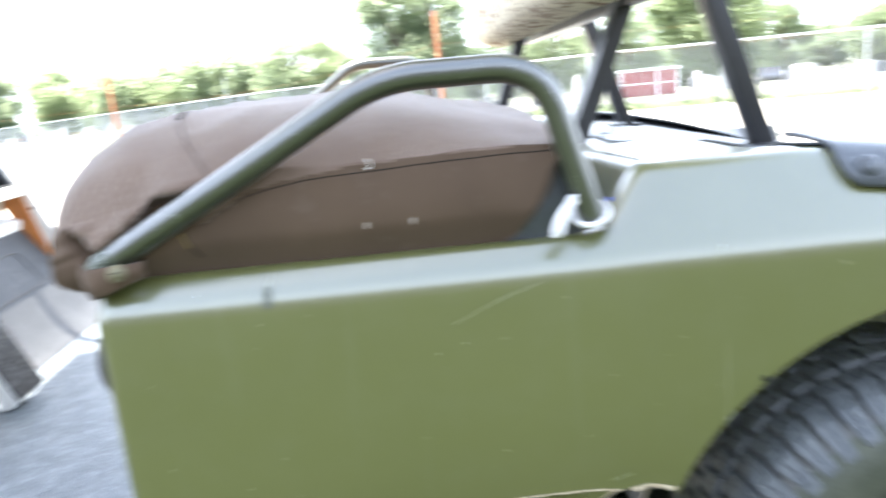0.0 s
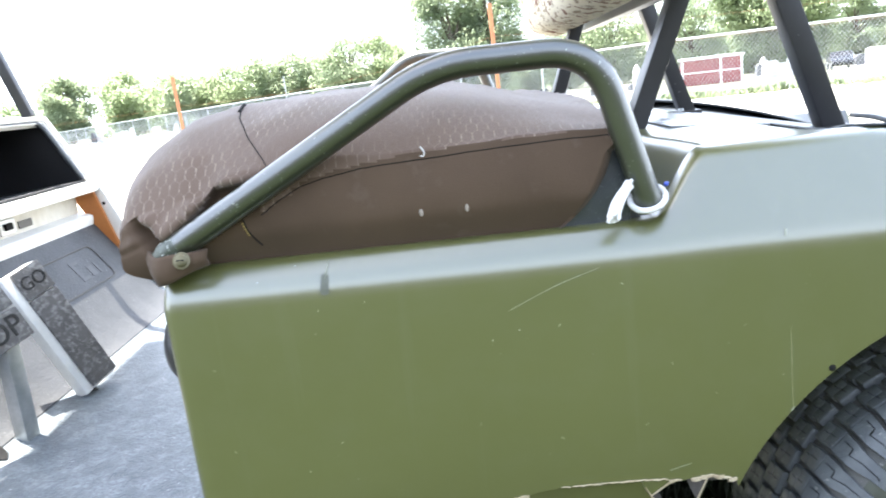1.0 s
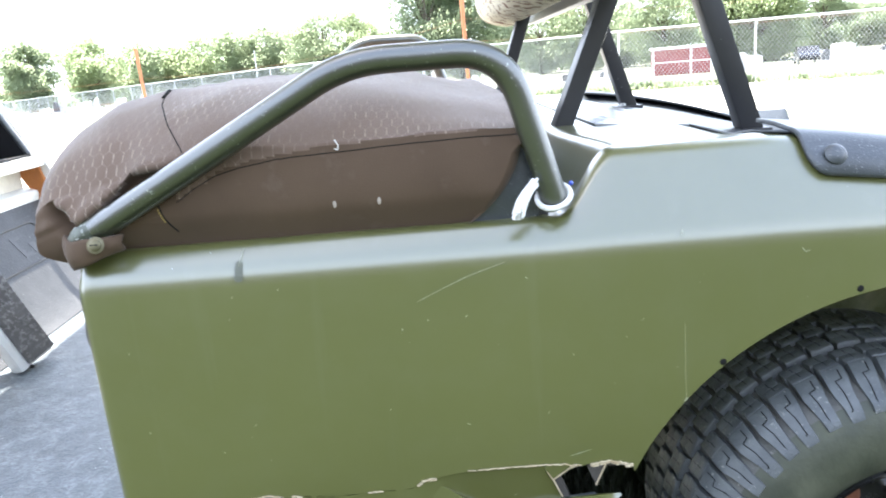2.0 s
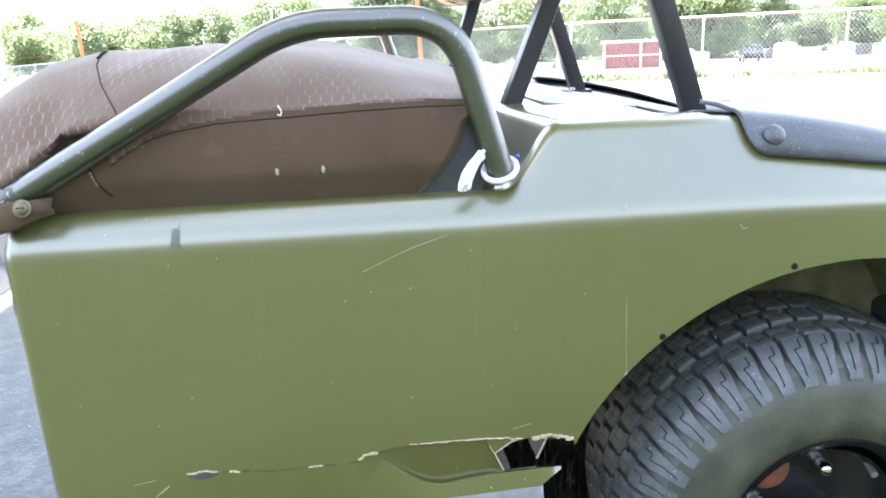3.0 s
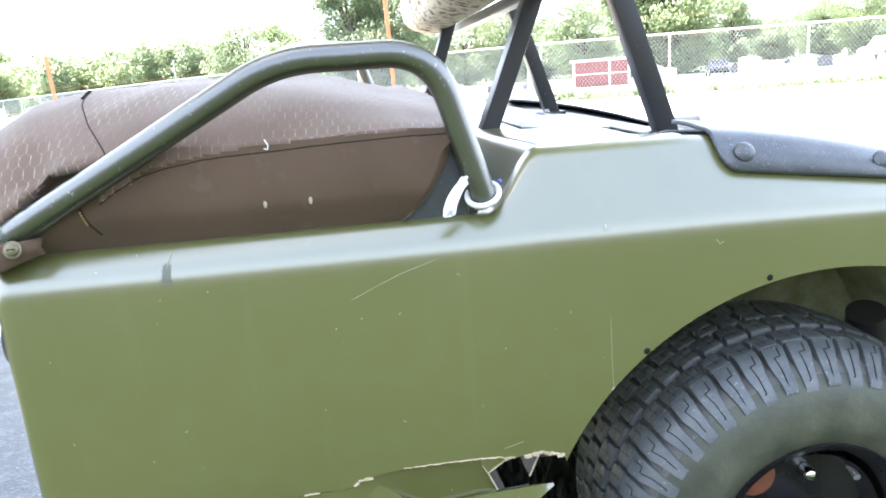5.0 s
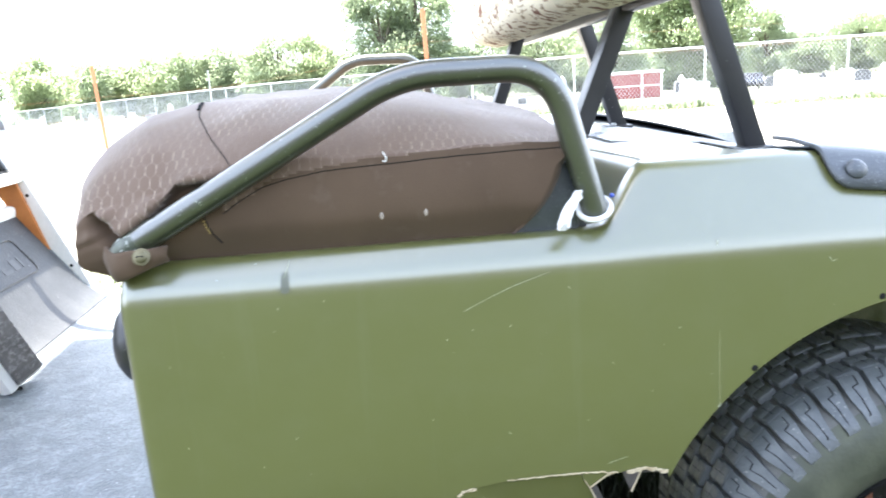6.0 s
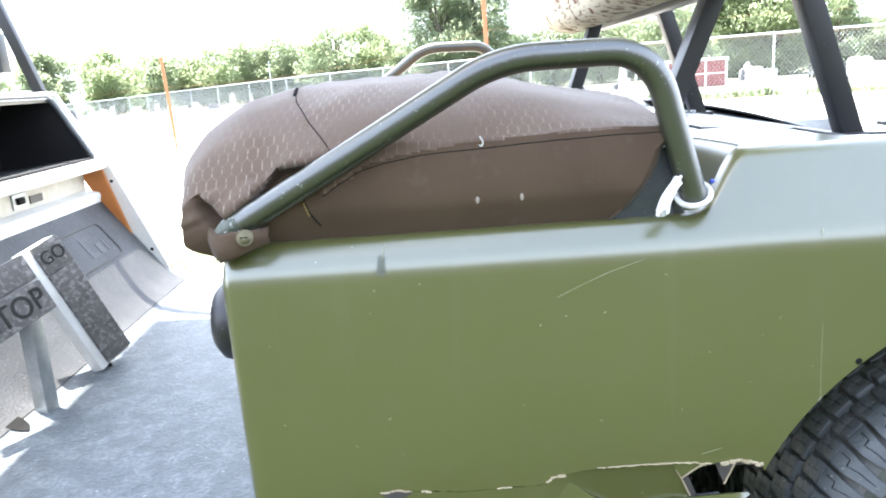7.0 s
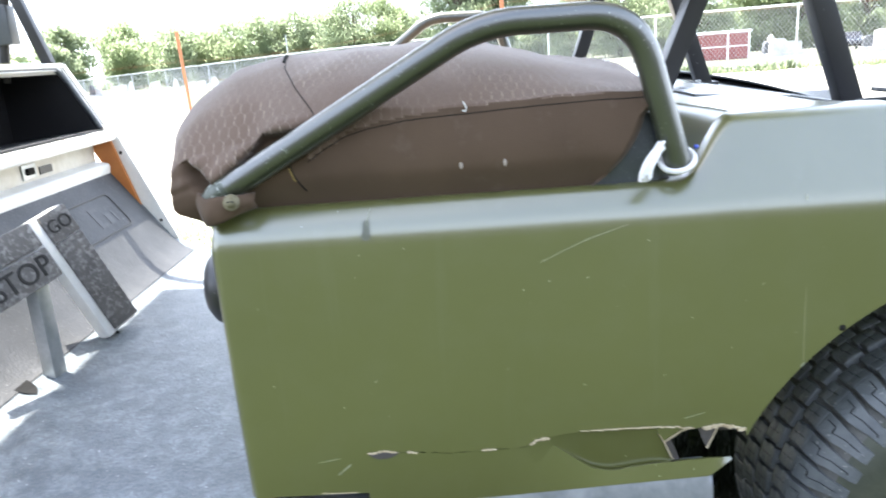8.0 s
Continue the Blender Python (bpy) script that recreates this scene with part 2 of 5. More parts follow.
FIBRE = worn("torn_fibreglass", (0.52, 0.44, 0.30), (0.36, 0.28, 0.17), 0.9, 90, 500, bump=0.9, dist=0.003)
SCRATCH = worn("pale_scratch", (0.27, 0.28, 0.20), (0.36, 0.37, 0.28), 0.6, 60, 300)
BROKEN = worn("broken_fibreglass", (0.050, 0.044, 0.040), (0.075, 0.066, 0.060), 0.8, 60, 300, bump=0.5)
STAIN = worn("dark_drip_stain", (0.075, 0.080, 0.055), (0.10, 0.105, 0.07), 0.5, 60, 300)
GLUE = worn("pale_spot", (0.26, 0.22, 0.18), (0.33, 0.28, 0.23), 0.8, 60, 300)
YELLOW = worn("yellow_thread", (0.30, 0.21, 0.06), (0.2, 0.14, 0.05), 0.8, 60, 400)
POLE = worn("orange_pole_paint", (0.34, 0.125, 0.045), (0.27, 0.10, 0.04), 0.6, 8, 60)
WIRE = worn("chain_link_wire", (0.50, 0.52, 0.52), (0.42, 0.44, 0.44), 0.5, 4, 40, metal=0.5)
STONE = worn("pale_gravestone", (0.46, 0.45, 0.44), (0.34, 0.335, 0.33), 0.7, 4, 40)
SLATE = worn("dark_gravestone", (0.05, 0.05, 0.055), (0.09, 0.09, 0.09), 0.5, 4, 40)
REDWALL = worn("faded_red_boards", (0.22, 0.050, 0.045), (0.18, 0.042, 0.038), 0.7, 4, 30)
CARBLACK = worn("dark_car_paint", (0.012, 0.013, 0.016), (0.016, 0.017, 0.02), 0.2, 4, 30)
CARWHITE = worn("white_car_paint", (0.72, 0.72, 0.72), (0.68, 0.68, 0.68), 0.25, 4, 30)
GLASS = worn("dark_window_glass", (0.02, 0.022, 0.025), (0.03, 0.032, 0.035), 0.08, 4, 30)
BARK = worn("grey_bark", (0.085, 0.068, 0.05), (0.12, 0.10, 0.075), 0.9, 6, 30, bump=0.8, dist=0.02)
LEAF = [leaf_material("summer_leaves", (0.17, 0.21, 0.13), (0.245, 0.29, 0.19)),
        leaf_material("dark_leaves", (0.145, 0.18, 0.12), (0.215, 0.255, 0.17)),
        leaf_material("bright_leaves", (0.19, 0.24, 0.12), (0.265, 0.315, 0.175))]
# Grass under the cart: the cart's shade is put into this dark colour.
TURF = worn("shade_toned_turf", (0.008, 0.014, 0.005), (0.016, 0.024, 0.008), 0.8, 9, 90)
GRASS = leaf_material("roadside_weeds", (0.075, 0.10, 0.035), (0.14, 0.16, 0.075))

# ---- mesh helpers ----
SPOT = {}


def empty(name, at, label, category, group="", kind=""):
    ob = new(name)
    ob.location = at
    SPOT[ob.name] = Matrix.Translation(at)
    return tagged(ob, label, category, group, kind)


def part(name, bm, material, parent=None, label="", smooth=40):
    me = bpy.data.meshes.new(name)
    bmesh.ops.recalc_face_normals(bm, faces=bm.faces)
    bm.to_mesh(me)
    bm.free()
    for m in (material if isinstance(material, (list, tuple)) else [material]):
        me.materials.append(m)
    if smooth:
        me.shade_smooth()
        me.set_sharp_from_angle(angle=radians(smooth))
    ob = new(name, me)
    if parent:
        ob.parent = parent
        ob.matrix_parent_inverse = SPOT[parent.name].inverted()
    SPOT[ob.name] = Matrix.Identity(4)
    return tagged(ob, label)


def sweep_into(bm, pts, r, sides=14, close=False, caps=True):
    """A round tube along points; r is one radius or one for each point."""
    pts = [Vector(p) for p in pts]
    n = len(pts)
    rs = r if isinstance(r, (list, tuple)) else [r] * n
    rings, up = [], None
    for i, p in enumerate(pts):
        a = pts[(i - 1) % n] if (close or i) else p
        b = pts[(i + 1) % n] if (close or i < n - 1) else p
        d = (b - a).normalized()
        if up is None:
            up = d.orthogonal().normalized()
        up = (up - d * up.dot(d)).normalized()
        side = d.cross(up)
        rings.append([bm.verts.new(p + (up * math.cos(k * math.tau / sides) + side * math.sin(k * math.tau / sides)) * rs[i]) for k in range(sides)])
    for i in range(n if close else n - 1):
        for k in range(sides):
            bm.faces.new((rings[i][k], rings[i][(k + 1) % sides], rings[(i + 1) % n][(k + 1) % sides], rings[(i + 1) % n][k]))
    if caps and not close:
        bm.faces.new(rings[0])
        bm.faces.new(rings[-1])
    return bm


def rounded(corners, radius, steps=7):
    """Points along a line of straight runs whose corners are rounded."""
    c = [Vector(p) for p in corners]
    out = [c[0]]
    for i in range(1, len(c) - 1):
        r = radius[i - 1] if isinstance(radius, (list, tuple)) else radius
        a = c[i] + (c[i - 1] - c[i]).normalized() * r
        b = c[i] + (c[i + 1] - c[i]).normalized() * r
        for k in range(steps + 1):
            t = k / steps
            out.append(a * (1 - t) ** 2 + c[i] * 2 * t * (1 - t) + b * t ** 2)
    return out + [c[-1]]


def block(bm, lo, hi, m=None, bevel=0.0):
    """A box between two corners, bevelled, turned by m."""
    r = bmesh.ops.create_cube(bm, size=1.0)
    vs = r["verts"]
    for v in vs:
        v.co = Vector([(a + b) / 2 + (b - a) * c for a, b, c in zip(lo, hi, v.co)])
    if bevel:
        g = bmesh.ops.bevel(bm, geom=list({e for v in vs for e in v.link_edges}), offset=bevel, segments=2, affect="EDGES", profile=0.6)
        vs = list({v for f in g["faces"] for v in f.verts} | {v for v in vs if v.is_valid})
    if m is not None:
        bmesh.ops.transform(bm, matrix=m, verts=vs)
    return bm


def box(lo, hi, m=None, bevel=0.0):
    return block(bmesh.new(), lo, hi, m, bevel)


def prism(profile, y0, y1, bevel=0.0):
    """An (x, z) outline pulled along y."""
    bm = bmesh.new()
    a = [bm.verts.new((x, y0, z)) for x, z in profile]
    b = [bm.verts.new((x, y1, z)) for x, z in profile]
    n = len(a)
    bm.faces.new(a)
    bm.faces.new(b[::-1])
    for i in range(n):
        bm.faces.new((a[i], a[(i + 1) % n], b[(i + 1) % n], b[i]))
    if bevel:
        bmesh.ops.bevel(bm, geom=list(bm.edges), offset=bevel, segments=2, affect="EDGES")
    return bm


def disc(bm, centre, axis, r, thick, dome=0.0, sides=20):
    """A coin or button about an axis, domed on its outer face."""
    c, a = Vector(centre), Vector(axis).normalized()
    u = a.orthogonal().normalized()
    w = a.cross(u)
    spec = [(0.0, 1.0), (thick * 0.6, 1.0), (thick, 0.88)] + ([(thick + dome * (1 - q * q), q) for q in (0.7, 0.4, 0.15)] if dome else [])
    rings = [[bm.verts.new(c + a * h + (u * math.cos(k * math.tau / sides) + w * math.sin(k * math.tau / sides)) * r * s) for k in range(sides)] for h, s in spec]
    for p, q in zip(rings, rings[1:]):
        for k in range(sides):
            bm.faces.new((p[k], p[(k + 1) % sides], q[(k + 1) % sides], q[k]))
    bm.faces.new(rings[0][::-1])
    bm.faces.new(rings[-1])
    return bm


def lathe(profile, centre, sides=64):
    """(radius, y) outline turned about an axis along y."""
    bm = bmesh.new()
    rings = [[bm.verts.new((centre[0] + r * math.cos(k * math.tau / sides), centre[1] + y, centre[2] + r * math.sin(k * math.tau / sides))) for k in range(sides)] for r, y in profile]
    for p, q in zip(rings, rings[1:]):
        for k in range(sides):
            bm.faces.new((p[k], p[(k + 1) % sides], q[(k + 1) % sides], q[k]))
    return bm


def smooth01(t):
    t = min(1.0, max(0.0, t))
    return t * t * (3 - 2 * t)


def curve_at(table, x):
    """Straight steps between (x, value) pairs."""
    if x <= table[0][0]:
        return table[0][1]
    for (a, va), (b, vb) in zip(table, table[1:]):
        if x <= b:
            return va + (vb - va) * (x - a) / (b - a)
    return table[-1][1]


def lettering(name, text, size, m, depth, material, parent):
    """Raised letters, as a mesh, on a plate."""
    cu = bpy.data.curves.new(name, "FONT")
    cu.body, cu.size, cu.extrude, cu.align_x, cu.align_y = text, size, depth, "CENTER", "CENTER"
    tmp = bpy.data.objects.new(name, cu)
    scene.collection.objects.link(tmp)
    me = bpy.data.meshes.new_from_object(tmp.evaluated_get(bpy.context.evaluated_depsgraph_get()))
    bpy.data.objects.remove(tmp)
    me.transform(m)
    me.materials.clear()
    me.materials.append(material)
    ob = new(name, me)
    ob.parent = parent
    ob.matrix_parent_inverse = SPOT[parent.name].inverted()
    SPOT[ob.name] = Matrix.Identity(4)
    return ob

# ---- ground ----
MID = 1.266   # the cart's middle line


def ground_z(x, y):
    """The lot is level by the cart and falls away beyond the fence."""
    s = (x - 3.9) * -0.59 + (y - 15.1) * 0.81
    t = min(1.0, max(0.0, x / 6))
    return -0.0115 * min(max(0.0, s - 12), 70.0) - 0.03 * min(max(0.0, y - 18), 24.0) * t * t * (3 - 2 * t)


def build_ground():
    bm = bmesh.new()
    xs = [-3000, -900, -400, -200, -120] + [-90 + 5 * i for i in range(37)] + [120, 200, 400, 900, 3000]
    ys = [-3000, -600, -150, -50, -20] + [-10 + 4 * i for i in range(33)] + [150, 220, 400, 900, 3000]
    grid = [[bm.verts.new((x, y, ground_z(x, y))) for x in xs] for y in ys]
    for r0, r1 in zip(grid, grid[1:]):
        for i in range(len(xs) - 1):
            bm.faces.new((r0[i], r0[i + 1], r1[i + 1], r1[i]))
    tagged(part("ground", bm, GROUND), "pale sunlit gravel lot sloping down to grass", "ground", kind="structure")


build_ground()

# ---- the cart ----
cart = empty("golf_cart", (0.2, MID, 0.0), "olive green painted golf cart with brown seat cover and knobbly tyres", "golf cart")
SIDE, DECK_X = 0.665, 1.02
ARCH = (0.588, 0.258, 0.316)


def top_z(x, y):
    """Height of the body's upper side: a ledge under the seat, then a raised rear deck."""
    d = min(y, 2 * MID - y)
    x0 = 0.242 + 0.034 * smooth01((d - 0.67) / 0.075) - 0.026 * smooth01((d - 0.75) / 0.2)
    wd = 0.066 - 0.030 * smooth01((d - 0.67) / 0.08)
    dx = max(0.0, x - 0.46)
    deck = 0.711 - 0.10 * dx - 0.36 * dx * dx
    pit = 0.008 * math.exp(-((x - 0.245) / 0.03) ** 2 - ((d - 0.735) / 0.03) ** 2)
    dish = 0.018 * smooth01((d - 0.755) / 0.08) * smooth01((x - 0.40) / 0.10)   # the rear deck lies below its rims
    return 0.657 + (deck - 0.657) * smooth01((x - x0) / wd) - pit - dish


def rise(x):
    """How far the rim of the flank has climbed from the ledge to the deck."""
    return smooth01((x - 0.238) / 0.066)


def inset(x):
    return 0.022 + 0.042 * rise(x)


def rim_z(x):
    return 0.657 + 0.054 * rise(x) - 0.10 * max(0.0, x - 0.46) - 0.36 * max(0.0, x - 0.46) ** 2


def upper_z(x, y):
    """Top of the body: the rim, then the pocket or the deck inside it."""
    inner = SIDE + inset(x) + 0.016
    f = smooth01((y - inner) / 0.022)
    return rim_z(x) * (1 - f) + top_z(x, y) * f


def low_edge(x):
    """The lower rim of the side panel: skirt, torn edge, wheel arch."""
    if abs(x - ARCH[0]) < 0.286:
        return ARCH[1] + math.sqrt(ARCH[2] ** 2 - (x - ARCH[0]) ** 2)
    if x < -0.078 or x > ARCH[0]:
        return 0.352
    base = curve_at([(-0.078, 0.3985), (-0.063, 0.4005), (-0.047, 0.3985), (-0.035, 0.398), (0.004, 0.3945), (0.046, 0.396), (0.085, 0.3965), (0.093, 0.404), (0.108, 0.4068), (0.143, 0.412), (0.203, 0.4125), (0.225, 0.412), (0.253, 0.4085), (0.281, 0.411), (0.304, 0.404)], x)
    return base + 0.0016 * noise.noise((x * 160, 3.1, 0)) + 0.001 * noise.noise((x * 420, 1.1, 0))


def side_section(x, lift=0.0):
    """Outline of the near flank from the lower rim over the shoulder, as (y, z); lift moves it outwards."""
    zb, w = low_edge(x), inset(x)
    zt = rim_z(x)
    rows = []
    for k in range(13):
        z = zb + (0.606 - zb) * k / 12
        rows.append((SIDE - lift + 0.004 * ((0.606 - z) / 0.25) ** 2, z))
    run = rounded([(SIDE, 0.606, 0), (SIDE, 0.633, 0), (SIDE + w, zt, 0), (SIDE + w + 0.016, zt, 0)], [0.014, 0.0075 + 0.006 * rise(x)], 5)
    for k, q in enumerate(run[1:]):
        p0, p1 = run[k], run[min(k + 2, len(run) - 1)]
        nrm = Vector((-(p1 - p0).y, (p1 - p0).x)).normalized()
        rows.append((q.x + nrm.x * lift, q.y + nrm.y * lift))
    return rows


def build_body():
    cols = [(-0.2085, 0.012), (-0.2078, 0.008), (-0.2060, 0.0045), (-0.2030, 0.0018), (-0.1980, 0.0)]
    cols += [(-0.19 + 0.006 * i, 0.0) for i in range(73)] + [(0.246 + 0.002 * i, 0.0) for i in range(42)] + [(0.331 + 0.009 * i, 0.0) for i in range(77)]
    bm = bmesh.new()
    lines = []
    for x, ins in cols:
        rows = side_section(x)
        inner = SIDE + inset(x) + 0.016
        rows += [(y, upper_z(x, y)) for y in [inner + (MID - inner) * (k / 44) ** 2.2 for k in range(1, 45)]]
        rows = [(y + ins * (1 if i < 26 else 0), z - ins * smooth01((z - 0.6) / 0.05)) for i, (y, z) in enumerate(rows)]
        full = rows + [(2 * MID - y, z) for y, z in rows[-2::-1]]
        lines.append([bm.verts.new((x, y, z)) for y, z in full])
    for a, b in zip(lines, lines[1:]):
        for i in range(len(a) - 1):
            bm.faces.new((a[i], b[i], b[i + 1], a[i + 1]))
    ob = part("body", bm, PAINT, cart, "matte olive green fibreglass body, scratched", 50)
    solid = ob.modifiers.new("thickness", "SOLIDIFY")
    solid.thickness, solid.offset = 0.004, -1.0
    ob.modifiers.new("crisp_rim", "EDGE_SPLIT").split_angle = radians(50)
    return ob


body = build_body()
# drilled holes round the wheel arch, scratches and stains on the flank
def flank_y(z):
    return SIDE + 0.004 * ((0.606 - z) / 0.25) ** 2


for hx, hz in ((0.389, 0.508), (0.515, 0.571), (0.70, 0.570)):
    part("hole", disc(bmesh.new(), (hx, flank_y(hz) + 0.0005, hz), (0, -1, 0), 0.0034, 0.0008), DARK, body, "small drilled dark hole")


def build_scratch(pts, width, material=SCRATCH, name="scratch"):
    """A thin worn line lying on the flank, through (x, z) points."""
    bm = bmesh.new()
    pairs = []
    n = len(pts) * 4
    for k in range(n + 1):
        f = k / n * (len(pts) - 1)
        i = min(int(f), len(pts) - 2)
        x = pts[i][0] + (pts[i + 1][0] - pts[i][0]) * (f - i)
        z = pts[i][1] + (pts[i + 1][1] - pts[i][1]) * (f - i)
        d = Vector((pts[i + 1][0] - pts[i][0], pts[i + 1][1] - pts[i][1])).normalized()
        w = width * (0.35 + 0.65 * abs(noise.noise((x * 300, z * 300, 5)))) * (1 if 0 < k < n else 0.2)
        sec = side_section(x, 0.0006)
        def on(zz):
            for (ya, za), (yb, zb) in zip(sec, sec[1:]):
                if za <= zz <= zb and zb > za:
                    return ya + (yb - ya) * (zz - za) / (zb - za)
            return SIDE - 0.0006
        pairs.append([bm.verts.new((x - d.y * w * q, on(z + d.x * w * q) - 0.0002, z + d.x * w * q)) for q in (-1, 1)])
    for a, b in zip(pairs, pairs[1:]):
        bm.faces.new((a[0], b[0], b[1], a[1]))
    part(name, bm, material, body)


build_scratch([(0.104, 0.592), (0.128, 0.603), (0.152, 0.613), (0.188, 0.624)], 0.0005)
build_scratch([(0.352, 0.552), (0.353, 0.50), (0.3545, 0.468)], 0.00028)
build_scratch([(0.352, 0.470), (0.355, 0.474)], 0.0015)
build_scratch([(0.458, 0.616), (0.462, 0.611), (0.466, 0.613)], 0.0007)
build_scratch([(0.349, 0.634), (0.351, 0.640)], 0.0012)
build_scratch([(-0.052, 0.652), (-0.055, 0.643), (-0.056, 0.637)], 0.0007)
build_scratch([(-0.0560, 0.642), (-0.0563, 0.636), (-0.0567, 0.630), (-0.0570, 0.624)], 0.0085, STAIN, "stain")
build_scratch([(-0.112, 0.375), (-0.096, 0.388)], 0.0010)
build_scratch([(-0.130, 0.391), (-0.118, 0.393), (-0.107, 0.395)], 0.0006)
build_scratch([(-0.133, 0.3545), (-0.115, 0.3535), (-0.092, 0.3535)], 0.0014, FIBRE)
build_scratch([(0.24, 0.42), (0.262, 0.426)], 0.0006)
rng = random.Random(5)
for _ in range(14):
    sx, sz = rng.uniform(-0.17, 0.34), rng.uniform(0.44, 0.62)
    build_scratch([(sx, sz), (sx + rng.uniform(-0.003, 0.003), sz + 0.002)], rng.uniform(0.0003, 0.0007))


def build_torn_strip(name, x0, x1, n, top, low, push, label, material=PAINT):
    """A strip of the skirt from its lower rim up to a ragged edge; push sets it inwards."""
    bm = bmesh.new()
    lines = []
    for k in range(n + 1):
        x = x0 + (x1 - x0) * k / n
        t = curve_at(top, x) + 0.0009 * noise.noise((x * 250, 0, 7))
        z0 = low(x)
        col = []
        for j in range(9):
            z = z0 + (t - z0) * j / 8
            col.append(bm.verts.new((x, flank_y(z) + push(x, j / 8), z)))
        lines.append(col)
    for a, b in zip(lines, lines[1:]):
        for i in range(8):
            bm.faces.new((a[i], b[i], b[i + 1], a[i + 1]))
    ob = part(name, bm, material, cart, label)
    m = ob.modifiers.new("thickness", "SOLIDIFY")
    m.thickness, m.offset = 0.003, -1.0
    ob.modifiers.new("crisp_rim", "EDGE_SPLIT").split_angle = radians(45)
    return ob


def build_torn_skirt():
    # the strip still in place below the crack, and the piece punched inwards behind it
    build_torn_strip("torn_skirt", -0.082, 0.2905, 72,
                     [(-0.082, 0.3978), (-0.063, 0.3996), (-0.047, 0.3976), (-0.035, 0.3972), (0.004, 0.3937), (0.046, 0.3952), (0.085, 0.3957), (0.093, 0.402), (0.104, 0.401), (0.118, 0.391), (0.135, 0.377), (0.150, 0.366), (0.168, 0.3615), (0.185, 0.3635), (0.207, 0.367), (0.24, 0.3695), (0.2905, 0.3715)],
                     lambda x: curve_at([(-0.082, 0.335), (0.059, 0.340), (0.156, 0.3455), (0.270, 0.352), (0.2905, 0.3705)], x),
                     lambda x, f: 0.0002 + 0.0030 * smooth01((x - 0.05) / 0.06) * f, "cracked lower skirt strip still in place")
    build_torn_strip("pushed_in_piece", 0.088, 0.2315, 40,
                     [(0.088, 0.402), (0.10, 0.411), (0.14, 0.418), (0.212, 0.418), (0.2175, 0.400), (0.2235, 0.391), (0.2315, 0.372)],
                     lambda x: 0.345,
                     lambda x, f: 0.0045 + 0.0055 * smooth01((x - 0.09) / 0.05) * (1.0 - f) + 0.003 * smooth01((x - 0.09) / 0.05), "skirt piece punched inwards behind the tear")


build_torn_skirt()


def build_torn_edge(pts, amount, seed):
    """Pale frayed fibres along a stretch of the tear."""
    r = random.Random(seed)
    bm = bmesh.new()
    for (xa, za), (xb, zb) in zip(pts, pts[1:]):
        n = max(2, int((xb - xa) / 0.0022))
        for k in range(n):
            x = xa + (xb - xa) * k / n
            z = low_edge(x) if x < 0.3 else za + (zb - za) * k / n
            h = amount * r.uniform(0.35, 1.0)
            block(bm, (x - 0.0016, flank_y(z) - 0.0012 * r.random() - 0.0006, z - h), (x + 0.0016, flank_y(z) + 0.004, z + h * 0.35), Matrix.Translation((0, 0, 0)))
    return part("torn_edge", bm, FIBRE, cart, "pale frayed fibreglass edge", 0)


build_torn_edge([(-0.077, 0.41), (-0.046, 0.41)], 0.0014, 1)
build_torn_edge([(-0.036, 0.41), (-0.027, 0.41)], 0.0012, 2)
build_torn_edge([(0.040, 0.405), (0.054, 0.405)], 0.0006, 6)
build_torn_edge([(0.089, 0.405), (0.108, 0.412)], 0.0022, 3)
build_torn_edge([(0.140, 0.41), (0.148, 0.418)], 0.0007, 4)
build_torn_edge([(0.150, 0.41), (0.252, 0.418)], 0.0006, 9)
build_torn_edge([(0.196, 0.41), (0.208, 0.418)], 0.0012, 8)
build_torn_edge([(0.262, 0.418), (0.303, 0.405)], 0.0030, 5)


def build_shard(name, shape, back, thick, material, label):
    """A flat broken piece, through (x, z) corners, set back from the flank."""
    y = flank_y(0.39) + back
    return part(name, prism(shape, y, y + thick), material, cart, label, 0)


build_shard("splinter", [(0.2165, 0.402), (0.214, 0.418), (0.254, 0.414), (0.2545, 0.4075), (0.240, 0.403), (0.2235, 0.3915)], 0.0046, 0.003, PAINT, "olive spike of broken skirt")
build_shard("splinter", [(0.254, 0.414), (0.278, 0.414), (0.276, 0.400), (0.266, 0.383), (0.2620, 0.392)], 0.005, 0.003, BROKEN, "grey torn splinter of fibreglass")
build_shard("splinter", [(0.276, 0.414), (0.307, 0.408), (0.307, 0.3945), (0.274, 0.3955)], 0.016, 0.003, BROKEN, "grey inner flange above the gap")
build_shard("splinter", [(0.222, 0.394), (0.2305, 0.394), (0.2405, 0.368), (0.2305, 0.368)], 0.0095, 0.012, BROKEN, "brown-grey broken inner face")
build_shard("torn_edge", [(0.2775, 0.409), (0.2788, 0.409), (0.2668, 0.3825), (0.2655, 0.3825)], 0.0035, 0.002, FIBRE, "pale frayed fibreglass edge")
build_shard("torn_edge", [(0.2174, 0.401), (0.2185, 0.4005), (0.2242, 0.391), (0.2326, 0.372), (0.2313, 0.372), (0.2230, 0.391)], 0.0030, 0.003, FIBRE, "pale frayed fibreglass edge")
build_shard("torn_edge", [(0.2229, 0.391), (0.2236, 0.3925), (0.2400, 0.4040), (0.2545, 0.4085), (0.2545, 0.4072), (0.2400, 0.4026)], 0.0032, 0.003, FIBRE, "pale frayed fibreglass edge")
build_shard("gouge", [(-0.078, 0.3983), (-0.064, 0.3998), (-0.047, 0.3980), (-0.050, 0.3950), (-0.058, 0.3920), (-0.068, 0.3918), (-0.075, 0.3950)], -0.0011, 0.001, BROKEN, "dark brown gouge under the crack")
